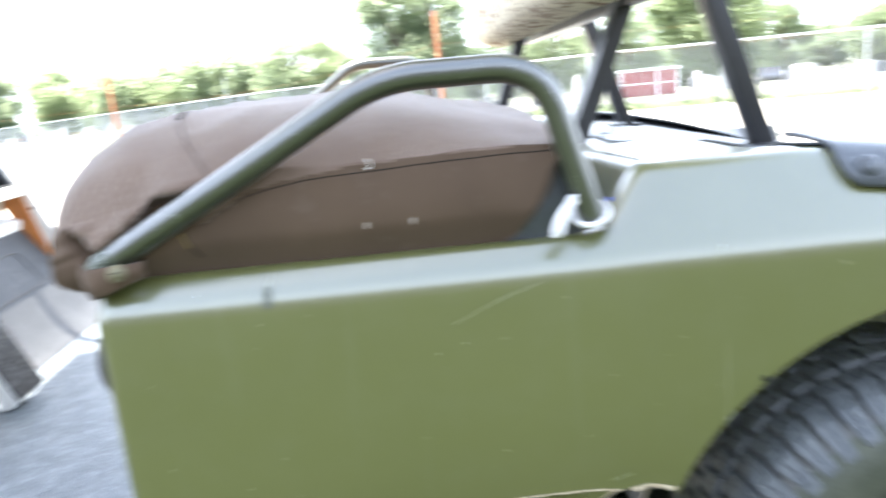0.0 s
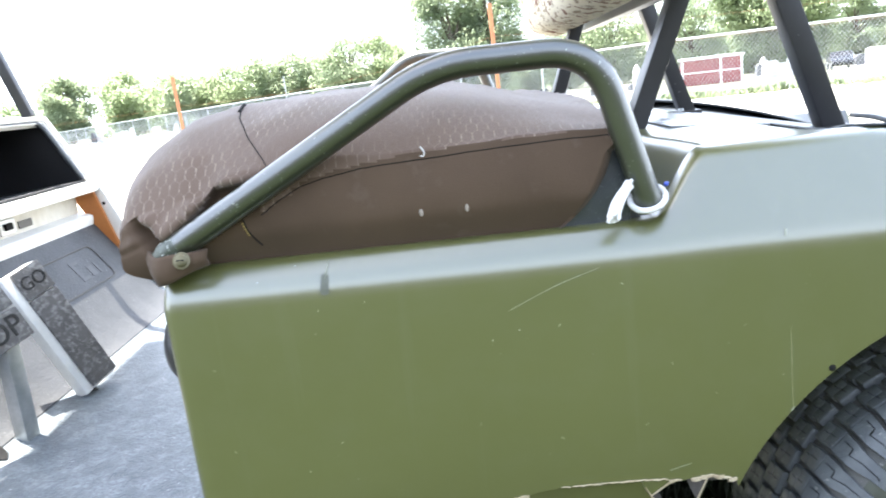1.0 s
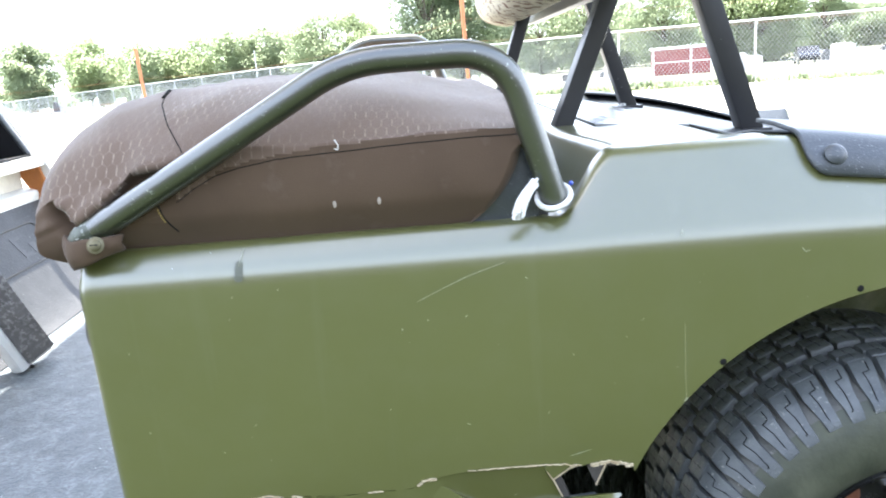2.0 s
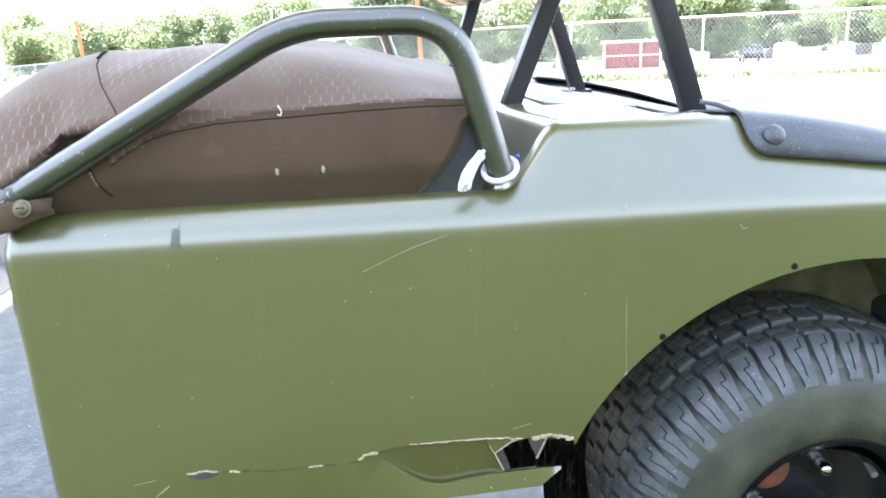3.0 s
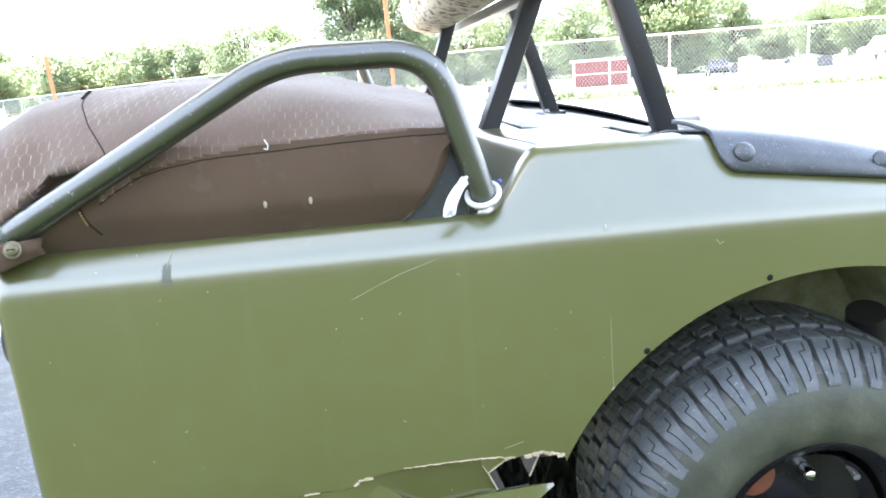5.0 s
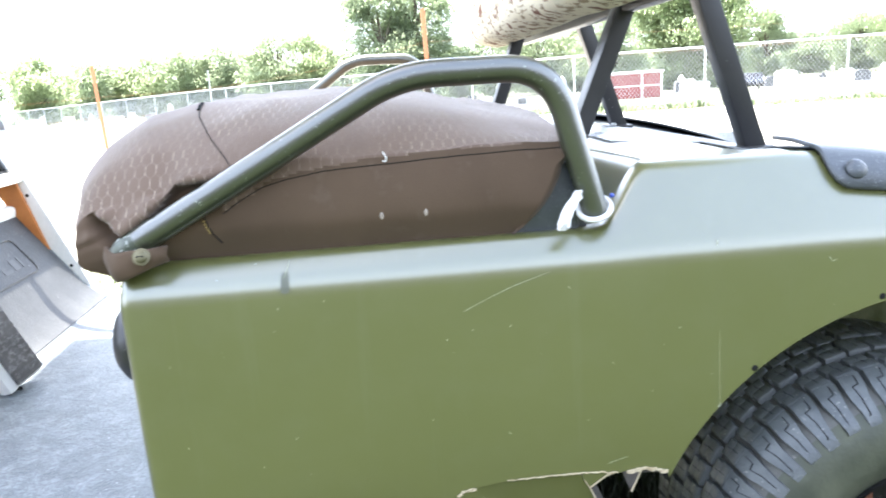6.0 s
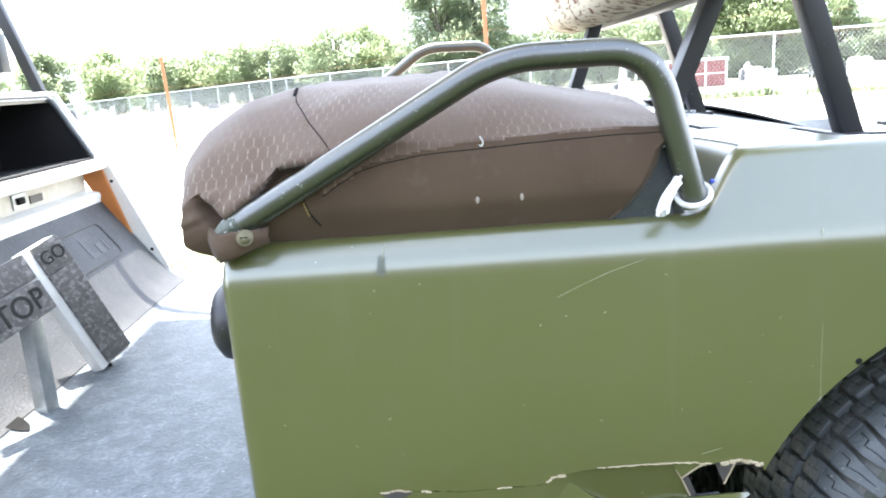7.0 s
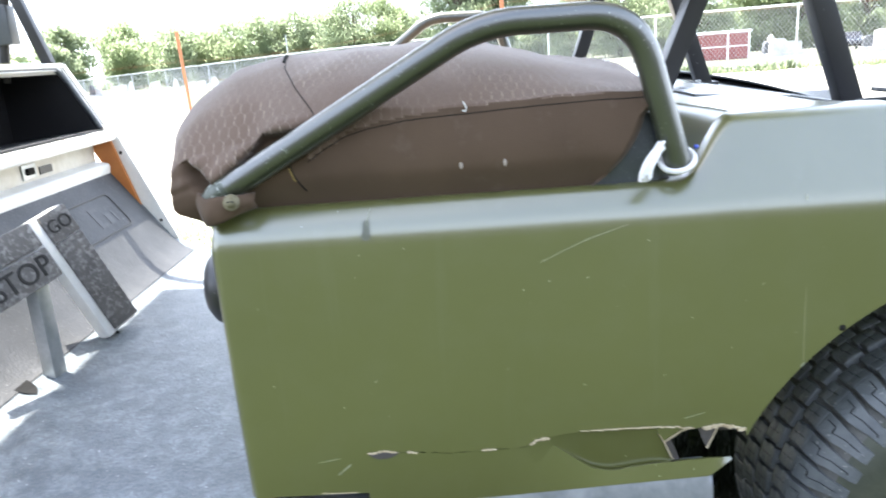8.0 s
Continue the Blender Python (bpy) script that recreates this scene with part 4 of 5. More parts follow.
def build_backrest():
    """A padded bolster across the bench, in a camouflage cover, tilted back."""
    bm = bmesh.new()
    rings = []
    n = 44
    for j in range(n + 1):
        f = j / n
        y = 0.72 + (2 * MID - 1.44) * f
        end = min(f, 1 - f) * (2 * MID - 1.44)
        s = math.sqrt(max(0.0, 1 - (1 - min(1.0, end / 0.06)) ** 2)) * 0.97 + 0.03
        row = []
        for k in range(28):
            q = math.tau * k / 28
            px = math.copysign(abs(math.cos(q)) ** 0.6, math.cos(q)) * 0.062 * s
            pz = math.copysign(abs(math.sin(q)) ** 0.6, math.sin(q)) * 0.150 * s
            wob = 0.006 * noise.noise((y * 7, px * 12, pz * 9))
            seam = 0.008 * math.exp(-((f - 0.70) / 0.012) ** 2)
            v = Vector((px * (1 + wob * 8 - seam * 6), 0, pz * (1 + wob * 2)))
            v = Matrix.Rotation(radians(14), 3, "Y") @ v
            row.append(bm.verts.new((0.323 + v.x, y, 1.022 + v.z + wob)))
        rings.append(row)
    for a, b in zip(rings, rings[1:]):
        for k in range(28):
            bm.faces.new((a[k], a[(k + 1) % 28], b[(k + 1) % 28], b[k]))
    bm.faces.new(rings[0]); bm.faces.new(rings[-1])
    part("backrest", bm, CAMO, cart, "padded backrest in a camouflage cloth cover", 60)


build_backrest()

# ---- wheels ----
def build_wheel(x, y, z, sign):
    """Knobbly tyre on a small black steel rim; sign -1 faces the near side."""
    wheel = part("wheel", lathe([(0.030, 0.06), (0.088, 0.055), (0.094, 0.03), (0.094, 0.12), (0.100, 0.17)], (0, 0, 0), 40), RIM, cart, "black steel rim with a rusty hub and worn tread")
    rim = lathe([(0.103, 0.03), (0.110, 0.010), (0.120, 0.003), (0.1205, 0.010), (0.114, 0.02), (0.112, 0.10), (0.103, 0.11)], (0, 0, 0), 56)
    rim = part("rim", rim, RIM, wheel, "glossy black rim lip")
    hub = part("hub", lathe([(0.0, 0.02), (0.024, 0.02), (0.028, 0.028), (0.030, 0.06), (0.0, 0.062)], (0, 0, 0), 28), RIM, wheel, "black hub cap")
    bm = bmesh.new()
    disc(bm, (-0.050, 0.056, 0.058), (0, -1, 0), 0.025, 0.004, 0.001, 22)
    part("rust_patch", bm, RUST, wheel)
    for k in range(4):
        q = math.tau * (k + 0.86) / 4
        part("lug_nut", disc(bmesh.new(), (0.060 * math.cos(q), 0.056, 0.060 * math.sin(q)), (0, -1, 0), 0.0085, 0.014, 0.004, 12), CHROME, wheel)
    part("valve", sweep_into(bmesh.new(), [(0.070, 0.056, 0.056), (0.066, 0.034, 0.053)], 0.0042, 10), STEEL, wheel)
    # carcass
    carcass = [(0.114, 0.012), (0.128, 0.002), (0.150, -0.003), (0.172, 0.001), (0.1890, 0.0068), (0.2010, 0.0165), (0.2110, 0.0290), (0.2190, 0.050), (0.2275, 0.105), (0.2275, 0.140), (0.2205, 0.188), (0.206, 0.216), (0.180, 0.233), (0.150, 0.236), (0.114, 0.225)]
    bm = lathe(carcass, (0, 0, 0), 96)
    for f in bm.faces:
        r = f.calc_center_median()
        f.material_index = 1 if (r.x ** 2 + r.z ** 2) ** 0.5 < 0.204 else 0
    bm_tyre, bm = bm, bmesh.new()
    blocks, siped = 48, []
    wobble = random.Random(12)
    def lug(corners, base, high):
        # corners: (angle, y) four points; base and top radii per corner
        lo = [bm.verts.new((b * math.cos(a), yy, b * math.sin(a))) for (a, yy), b in zip(corners, base)]
        ca = sum(a for a, _ in corners) / 4
        cy = sum(yy for _, yy in corners) / 4
        rings = [lo]
        for drop, shrink in ((0.0020, 0.97), (0.0005, 0.90), (0.0, 0.78)):
            hi = []
            for (a, yy), h in zip(corners, high):
                a2 = ca + (a - ca) * (shrink + 0.03 * math.sin(a * 91 + yy * 700))
                y2 = cy + (yy - cy) * (shrink + 0.02 + 0.03 * math.cos(a * 57 + yy * 300))
                hi.append(bm.verts.new(((h - drop) * math.cos(a2), y2, (h - drop) * math.sin(a2))))
            rings.append(hi)
        bm.faces.new(rings[-1])
        for lower, upper in zip(rings, rings[1:]):
            for i in range(4):
                bm.faces.new((lower[i], lower[(i + 1) % 4], upper[(i + 1) % 4], upper[i]))
    step = math.tau / blocks
    rest, single = bm, []
    for k in range(blocks):
        a = k * step
        shown = sign < 0 and x > 0 and 1.0 < a < 3.5
        for row, (ya, yb) in enumerate(((0.0500, 0.0815), (0.0845, 0.1170), (0.1200, 0.1525), (0.1555, 0.1880))):
            off = a + step * (0.5 * (row % 2) + 0.10 * row + wobble.uniform(-0.02, 0.02))
            ym, jog = (ya + yb) / 2 + wobble.uniform(-0.002, 0.002), step * 0.07
            high = 0.2318 + 0.0022 * (row in (1, 2)) - 0.0014 * (row in (0, 3)) + wobble.uniform(-0.0008, 0.0008)
            if shown:
                bm = bmesh.new()
                single.append(("tread_block", bm))
            # two halves set a little past one another, so that the rows lock together
            w = [wobble.uniform(-0.03, 0.03) * step for _ in range(6)]
            lug([(off + w[0], ya), (off + step * 0.84 + w[1], ya), (off + step * 0.84 + w[2], ym + 0.002), (off + w[3], ym + 0.002)], [0.212] * 4, [high] * 4)
            lug([(off + jog + w[3], ym - 0.002), (off + jog + step * 0.82 + w[2], ym - 0.002), (off + jog + step * 0.82 + w[4], yb), (off + jog + w[5], yb)], [0.212] * 4, [high + 0.0003] * 4)
            if shown:
                c0 = off + step * 0.40
                cut_line = [(c0, ya + 0.005), (c0 + 0.02 * step, ym), (c0 + jog, ym + 0.002), (c0 + jog, yb - 0.006)]
                for (a0, y0), (a1, y1) in zip(cut_line, cut_line[1:]):
                    h, t = high + 0.0004, 0.0018 if abs(a1 - a0) < 0.1 * step else 0.0
                    siped.append([(h * math.cos(a0 - t), y0 - 0.0003, h * math.sin(a0 - t)), (h * math.cos(a0 + t), y0 + 0.0003, h * math.sin(a0 + t)), (h * math.cos(a1 + t), y1 + 0.0003, h * math.sin(a1 + t)), (h * math.cos(a1 - t), y1 - 0.0003, h * math.sin(a1 - t))])
            bm = rest
        # shoulder lugs, each cut by a thin sipe, fading into the sidewall
        for yo, flip in ((0.0, 1), (0.239, -1)):
            def at(ang, r, yv):
                return bm.verts.new((r * math.cos(ang), yo + flip * yv, r * math.sin(ang)))
            end = 0.1900 if k % 2 else 0.1870
            if shown and flip > 0:
                bm = bmesh.new()
                single.append(("shoulder_lug", bm))
            j0, j1 = wobble.uniform(-0.03, 0.03), wobble.uniform(-0.05, 0.05)
            prof = [(0.2300, 0.0475, 0.0, 0.80), (0.2288, 0.0430, 0.02, 0.80), (0.2222, 0.0330, 0.06, 0.80), (0.2196, 0.0298, 0.10, 0.78), (0.2120, 0.0238, 0.16 + j0, 0.70), (0.2030, 0.0150, 0.22 + j1, 0.62), (end + 0.007, 0.0076, 0.26 + j1, 0.58), (end, 0.0060, 0.28 + j1, 0.56)]
            lie = [0.008] * 4 + [0.006, 0.004, 0.003, 0.003]
            la = [at(a + step * q, r, yv) for r, yv, q, w in prof]
            lb = [at(a + step * (q + w), r, yv) for r, yv, q, w in prof]
            ua = [at(a + step * (q - 0.03), r - d, yv + d * 0.8) for (r, yv, q, w), d in zip(prof, lie)]
            ub = [at(a + step * (q + w + 0.03), r - d, yv + d * 0.8) for (r, yv, q, w), d in zip(prof, lie)]
            for i in range(len(prof) - 1):
                bm.faces.new((la[i], lb[i], lb[i + 1], la[i + 1]))
                bm.faces.new((ua[i], la[i], la[i + 1], ua[i + 1]))
                bm.faces.new((lb[i], ub[i], ub[i + 1], lb[i + 1]))
            bm.faces.new((la[0], lb[0], ub[0], ua[0]))
            bm.faces.new((la[-1], lb[-1], ub[-1], ua[-1]))
            # a thin crooked sipe cut into each lug
            if flip > 0:
                run = [at(a + step * sh, r + 0.0003, yv - 0.0003) for r, yv, sh in ((0.2290, 0.0430, 0.26), (0.2230, 0.0340, 0.30), (0.2224, 0.0331, 0.56), (0.2198, 0.0296, 0.54), (0.2122, 0.0236, 0.50), (0.2032, 0.0148, 0.54), (0.1985, 0.0107, 0.56), (0.1978, 0.0102, 0.64))]
                for p, q in zip(run, run[1:]):
                    w = Vector((0.0, 0.0004, 0.0)) + (q.co - p.co).cross(p.co).normalized() * 0.0005
                    siped.append([tuple(p.co - w), tuple(p.co + w), tuple(q.co + w), tuple(q.co - w)])
                for p in run:
                    bm.verts.remove(p)
            bm = rest
    tyre = part("tyre", bm_tyre, [GROOVE, SIDEWALL], wheel, "black knobbly off-road tyre, dusty", 35)
    tagged(part("tread", bm, RUBBER, wheel, "rows of black rubber tread blocks", 50), kind="stuff")
    for piece, mesh in single:
        part(piece, mesh, RUBBER, wheel, "", 50)
    cut = bmesh.new()
    for quad in siped:
        cut.faces.new([cut.verts.new(p) for p in quad])
    tagged(part("siping", cut, DARK, wheel, "thin dark cuts in the shoulder lugs", 0), kind="stuff")
    m = pose(x, y, z) if sign < 0 else pose(x, y, z, 0, 0, 180)
    # shift the wheel to its axle place, sub-parts following
    for o in [wheel, *wheel.children]:
        o.data.transform(m)
    return wheel


WHEEL_Y = 0.692
build_wheel(0.604, WHEEL_Y, 0.238, -1)
build_wheel(0.604, 2 * MID - WHEEL_Y, 0.238, 1)
build_wheel(-1.12, WHEEL_Y + 0.02, 0.238, -1)
build_wheel(-1.12, 2 * MID - WHEEL_Y - 0.02, 0.238, 1)
part("axle", sweep_into(bmesh.new(), [(0.602, 0.80, 0.232), (0.602, 2 * MID - 0.80, 0.232)], 0.03, 14), DARK, cart)
part("front_axle", sweep_into(bmesh.new(), [(-1.12, 0.80, 0.232), (-1.12, 2 * MID - 0.80, 0.232)], 0.025, 14), DARK, cart)

# ---- floor, toe board and dash ----
FLOOR_Z = 0.345
behind = set(cart.children)
toe = [(-0.11, FLOOR_Z), (-0.56, FLOOR_Z), (-0.61, 0.350), (-0.645, 0.364), (-0.675, 0.390), (-0.70, 0.425), (-0.805, 0.575), (-0.822, 0.565), (-0.715, 0.41), (-0.66, 0.345), (-0.61, 0.330), (-0.56, 0.325), (-0.11, 0.325)]
part("floor_mat", prism(toe, SIDE + 0.004, 2 * MID - SIDE - 0.004), MAT, cart, "grey-blue speckled rubber floor mat", 30)
part("toe_mat", prism([(-0.622, 0.3565), (-0.643, 0.3665), (-0.672, 0.392), (-0.698, 0.428), (-0.799, 0.572), (-0.802, 0.570), (-0.702, 0.424), (-0.676, 0.388), (-0.646, 0.3630), (-0.624, 0.3535)], SIDE + 0.03, 2 * MID - SIDE - 0.03), TOEMAT, cart, "textured rubber toe board, grey darkened for the dash's shade")
part("floor_edge", box((-0.60, SIDE - 0.003, 0.30), (-0.205, SIDE + 0.004, 0.349), bevel=0.003), ALU, cart)
DY0, DY1 = SIDE + 0.02, 2 * MID - SIDE


def slab(a, b, thick, y0, y1):
    """A plate from (x, z) a to b, its thickness to the front of the cart."""
    d = Vector((b[0] - a[0], b[1] - a[1])).normalized()
    n = Vector((d.y, -d.x)) * thick
    if n.x > 0:
        n = -n
    return [a, b, (b[0] + n.x, b[1] + n.y), (a[0] + n.x, a[1] + n.y)], y0, y1


A, B = (-0.868, 0.838), (-0.782, 0.668)   # top and foot of the slanted dash face
def along(f):
    return (A[0] + (B[0] - A[0]) * f, A[1] + (B[1] - A[1]) * f)


dash = part("dash", prism(*slab(along(0.0), along(0.10), 0.03, DY0, DY1), 0.006), WHITE, cart, "white metal dash with an open black pocket")
part("dash_side", prism(*slab(along(0.0), along(1.0), 0.03, DY1 - 0.026, DY1 + 0.002), 0.005), WHITE, dash)
part("dash_side", prism(*slab(along(0.0), along(1.0), 0.03, DY0 - 0.002, DY0 + 0.026), 0.005), WHITE, dash)
part("tray_lip", prism([(-0.774, 0.668), (-0.770, 0.660), (-0.773, 0.645), (-0.84, 0.645), (-0.84, 0.672)], DY0, DY1 - 0.004, 0.002), WHITE, dash, "white shelf lip")
pocket = [(-0.876, 0.828), (-1.02, 0.815), (-1.02, 0.655), (-0.795, 0.672)]
bm = bmesh.new()
pa = [bm.verts.new((x, DY0 + 0.024, z)) for x, z in pocket]
pb = [bm.verts.new((x, DY1 - 0.024, z)) for x, z in pocket]
for i in range(3):
    bm.faces.new((pa[i], pa[i + 1], pb[i + 1], pb[i]))
bm.faces.new(pa); bm.faces.new(pb)
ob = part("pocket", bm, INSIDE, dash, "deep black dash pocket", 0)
ob.modifiers.new("thickness", "SOLIDIFY").thickness = 0.004
part("pocket_rim", sweep_into(bmesh.new(), rounded([(-0.871, DY0 + 0.03, 0.822), (-0.871, DY1 - 0.034, 0.822), (-0.795, DY1 - 0.034, 0.676)], 0.03), 0.006, 8), BLACK_PLASTIC, dash)
part("lower_panel", prism(*slab((-0.826, 0.650), (-0.826, 0.590), 0.01, DY0, DY1 - 0.03)), BEIGE, dash, "stained cream lower dash panel")
part("lower_lip", prism([(-0.794, 0.590), (-0.791, 0.583), (-0.797, 0.556), (-0.83, 0.556), (-0.83, 0.598)], DY0, DY1 - 0.03, 0.002), WHITE, dash)
part("switch_plate", box((-0.828, 1.50, 0.603), (-0.822, 1.555, 0.634), bevel=0.001), STEEL, dash, "small grey key switch plate")
part("switch", box((-0.824, 1.512, 0.612), (-0.816, 1.538, 0.626), bevel=0.002), DARK, dash)
part("label_plate", box((-0.828, 1.570, 0.606), (-0.8235, 1.622, 0.622)), DECK, dash)
part("side_bracket", prism([(-0.838, 0.640), (-0.784, 0.646), (-0.726, 0.436), (-0.738, 0.445)], DY1 - 0.026, DY1 - 0.016), ORANGE, dash, "bare orange wooden side bracket")
flange = part("side_flange", prism([(-0.794, 0.658), (-0.772, 0.662), (-0.662, 0.386), (-0.684, 0.380), (-0.733, 0.440)], DY1 - 0.014, DY1 - 0.006, 0.001), WHITE, dash, "white metal side flange with screw holes")
for fx, fz in ((-0.768, 0.612), (-0.698, 0.435), (-0.690, 0.405)):
    part("hole", disc(bmesh.new(), (fx, DY1 - 0.0138, fz), (0, -1, 0), 0.0042, 0.0008), DARK, dash)
# front cowl, closing the cart ahead of the dash
cowl = [(-0.872, 0.836), (-0.95, 0.842), (-1.15, 0.78), (-1.40, 0.66), (-1.50, 0.55), (-1.52, 0.40), (-1.40, 0.33), (-0.86, 0.33), (-0.82, 0.545), (-1.03, 0.65), (-1.03, 0.82)]
part("cowl", prism(cowl, DY0 + 0.001, DY1 - 0.001, 0.004), PAINT, cart, "olive green front cowl")
for y in (SIDE + 0.03, 2 * MID - SIDE - 0.03):
    part("roof_post", sweep_into(bmesh.new(), rounded([(-1.005, y, 0.80), (-0.985, y, 0.90), (-0.80, y, 1.75)], 0.05), 0.0135, 12), BLACK_PAINT, cart, "black steel roof post")
    part("brace", beam((-0.890, y, 0.835), (-0.962, y, 1.08), 0.022, 0.024), BLACK_PAINT, cart)
    part("clamp", box((-1.022, y - 0.02, 0.885), (-0.955, y + 0.02, 0.975), bevel=0.004), BLACK_PLASTIC, cart)

# ---- pedals ----
def build_go_pedal():
    top, foot = Vector((-0.6515, 1.240, 0.581)), Vector((-0.569, 1.266, 0.3625))
    d = (foot - top).normalized()
    s = Vector((0.35, 0.91, 0.24)).normalized()
    s = (s - d * s.dot(d)).normalized()
    n = d.cross(s)
    if n.x < 0:
        n = -n
    m = Matrix((s, d, n)).transposed().to_4x4()
    m.translation = top
    L = (foot - top).length
    ped = part("accelerator_pedal", box((-0.0365, 0, -0.030), (0.034, L, -0.002), m, 0.002), WHITE, cart, "long accelerator pedal with dark rubber face")
    bm = bmesh.new()
    block(bm, (-0.022, 0.001, -0.002), (0.036, 0.052, 0.005), m, 0.0015)
    block(bm, (-0.022, 0.054, -0.002), (0.036, L - 0.004, 0.004), m, 0.0015)
    rubber = part("rubber_face", bm, GREY_RUBBER, ped, "dark ribbed rubber face")
    bm = bmesh.new()
    r = random.Random(9)
    for k in range(16):
        q = 0.060 + (L - 0.07) * k / 15
        block(bm, (-0.020, q, 0.004), (0.034, q + 0.004, 0.0052), m)
    part("ribs", bm, GREY_RUBBER, ped)
    part("edge_strip", box((-0.0400, 0, -0.024), (-0.0250, L, 0.001), m, 0.0005), WHITE, ped, "pale metal pedal edge")
    rot = Matrix((s, -d, n)).transposed().to_4x4()
    rot.translation = m @ Vector((0.006, 0.027, 0.0055))
    lettering("lettering", "GO", 0.033, rot, 0.0012, PEDAL_INK, ped)


build_go_pedal()


def build_stop_pedal():
    s = Vector((0.32, 0.93, 0.18)).normalized()
    c = Vector((-0.600, 1.120, 0.545)) - s * 0.070
    d = Vector((0.34, 0.0, -0.94))
    d = (d - s * d.dot(s)).normalized()
    n = d.cross(s)
    if n.x < 0:
        n = -n
    m = Matrix((s, d, n)).transposed().to_4x4()
    m.translation = c
    ped = part("brake_pedal", box((-0.066, -0.044, -0.012), (0.066, 0.044, -0.002), m, 0.003), STEEL, cart, "wide brake pedal with dark rubber pad")
    bm = bmesh.new()
    block(bm, (-0.069, -0.047, -0.003), (0.069, -0.006, 0.004), m, 0.003)
    block(bm, (-0.069, -0.003, -0.003), (0.069, 0.047, 0.005), m, 0.003)
    part("rubber_pad", bm, GREY_RUBBER, ped, "dark rubber pad")
    part("lock_block", box((-0.072, -0.052, 0.003), (-0.024, -0.010, 0.013), m, 0.002), BLACK_PLASTIC, ped, "small black parking brake block")
    rot = Matrix((s, -d, n)).transposed().to_4x4()
    rot.translation = m @ Vector((0.004, 0.022, 0.0056))
    lettering("lettering", "STOP", 0.047, rot, 0.0012, PEDAL_INK, ped)
    a = m @ Vector((0.030, 0.040, -0.012))
    part("stem", beam(a, (-0.607, 1.082, FLOOR_Z - 0.01), 0.028, 0.022, (0.2, 1, 0)), STEEL, ped, "scratched grey steel stem")


build_stop_pedal()


def build_floor_slot(x0, x1, y0, y1, bow):
    """A dark cut in the floor mat through which a pedal passes, following the mat's curve."""
    bm = bmesh.new()
    rows = []
    for k in range(11):
        f = k / 10
        x = x0 + (x1 - x0) * f
        z = curve_at([(-0.70, 0.425), (-0.675, 0.390), (-0.645, 0.364), (-0.61, 0.350), (-0.56, FLOOR_Z)], x)
        mid = bow * math.sin(math.pi * f)
        rows.append([bm.verts.new((x, y0 + mid, z + 0.0012)), bm.verts.new((x, y0 + 0.002 + (y1 - y0) * max(0.0, math.sin(math.pi * f)) ** 0.6, z + 0.0012))])
    for p, q in zip(rows, rows[1:]):
        bm.faces.new((p[0], q[0], q[1], p[1]))
    ob = part("slot", bm, DARK, cart, "dark pedal slot in the floor mat", 0)
    ob.modifiers.new("depth", "SOLIDIFY").thickness = 0.001


build_floor_slot(-0.674, -0.598, 1.008, 1.040, -0.004)
build_floor_slot(-0.612, -0.580, 1.262, 1.274, -0.003)

# moulded maker's panel on the toe board: a plain rounded frame with plain bars
TB = Vector((-0.805 + 0.70, 0, 0.575 - 0.425)).normalized()
def on_toe(f, y, out=0.003):
    base = Vector((-0.700, y, 0.427)) + TB * f
    return base + Vector((TB.z, 0, -TB.x)) * out


fr = [on_toe(0.035, 1.42), on_toe(0.035, 1.73), on_toe(0.125, 1.73), on_toe(0.125, 1.42)]
run = rounded([fr[0].lerp(fr[1], 0.5), fr[1], fr[2], fr[3], fr[0], fr[0].lerp(fr[1], 0.5)], 0.02)
part("maker_frame", sweep_into(bmesh.new(), run, 0.0018, 6), DECK, cart, "raised rounded frame on the toe board")
for y0, y1, f0, f1 in ((1.60, 1.612, 0.055, 0.105), (1.612, 1.635, 0.055, 0.063), (1.612, 1.635, 0.097, 0.105), (1.648, 1.672, 0.056, 0.082), (1.684, 1.692, 0.056, 0.084)):
    bm = bmesh.new()
    v = [bm.verts.new(on_toe(f, y, o)) for o in (0.0, 0.003) for f, y in ((f0, y0), (f0, y1), (f1, y1), (f1, y0))]
    bm.faces.new(v[:4]); bm.faces.new(v[4:])
    for i in range(4):
        bm.faces.new((v[i], v[(i + 1) % 4], v[4 + (i + 1) % 4], v[4 + i]))
    part("maker_bar", bm, DECK, cart)

# the front of the cart stands a little askew to the rear body: set it back and over as one piece
ASKEW = Matrix(((1.06, -0.036, 0.0, 0.0266), (0.0, 1.0, 0.0, 0.0), (0.0, 0.0, 1.04, -0.036), (0.0, 0.0, 0.0, 1.0)))
for piece in [ob for ob in cart.children if ob not in behind]:
    for ob in [piece, *piece.children]:
        ob.data.transform(ASKEW)
for y in (SIDE + 0.03, 2 * MID - SIDE - 0.03):
    part("rear_post", sweep_into(bmesh.new(), [(0.409, MID + (y - MID) * 0.5, 0.97), (0.40, MID + (y - MID) * 0.8, 1.75)], 0.013, 12), BLACK_PAINT, cart)
# Unseen roof, inferred from its posts; length and slanted front fitted to the shade.
roof = box((-1.046, SIDE + 0.02, 1.775), (0.95, 2 * MID - SIDE - 0.02, 1.815), bevel=0.018)
for v in roof.verts:
    v.co.x += 0.06 * (MID - v.co.y) * (v.co.x < 0)
part("roof", roof, WHITE, cart, "white moulded canopy roof, unseen, sized by its shade")

# ---- fence ----
FENCE = [(13.6, 11.9), (3.9, 15.1), (-7.4, 28.0), (-20.9, 44.3), (-44.0, 72.0)]
FENCE_H = 1.17


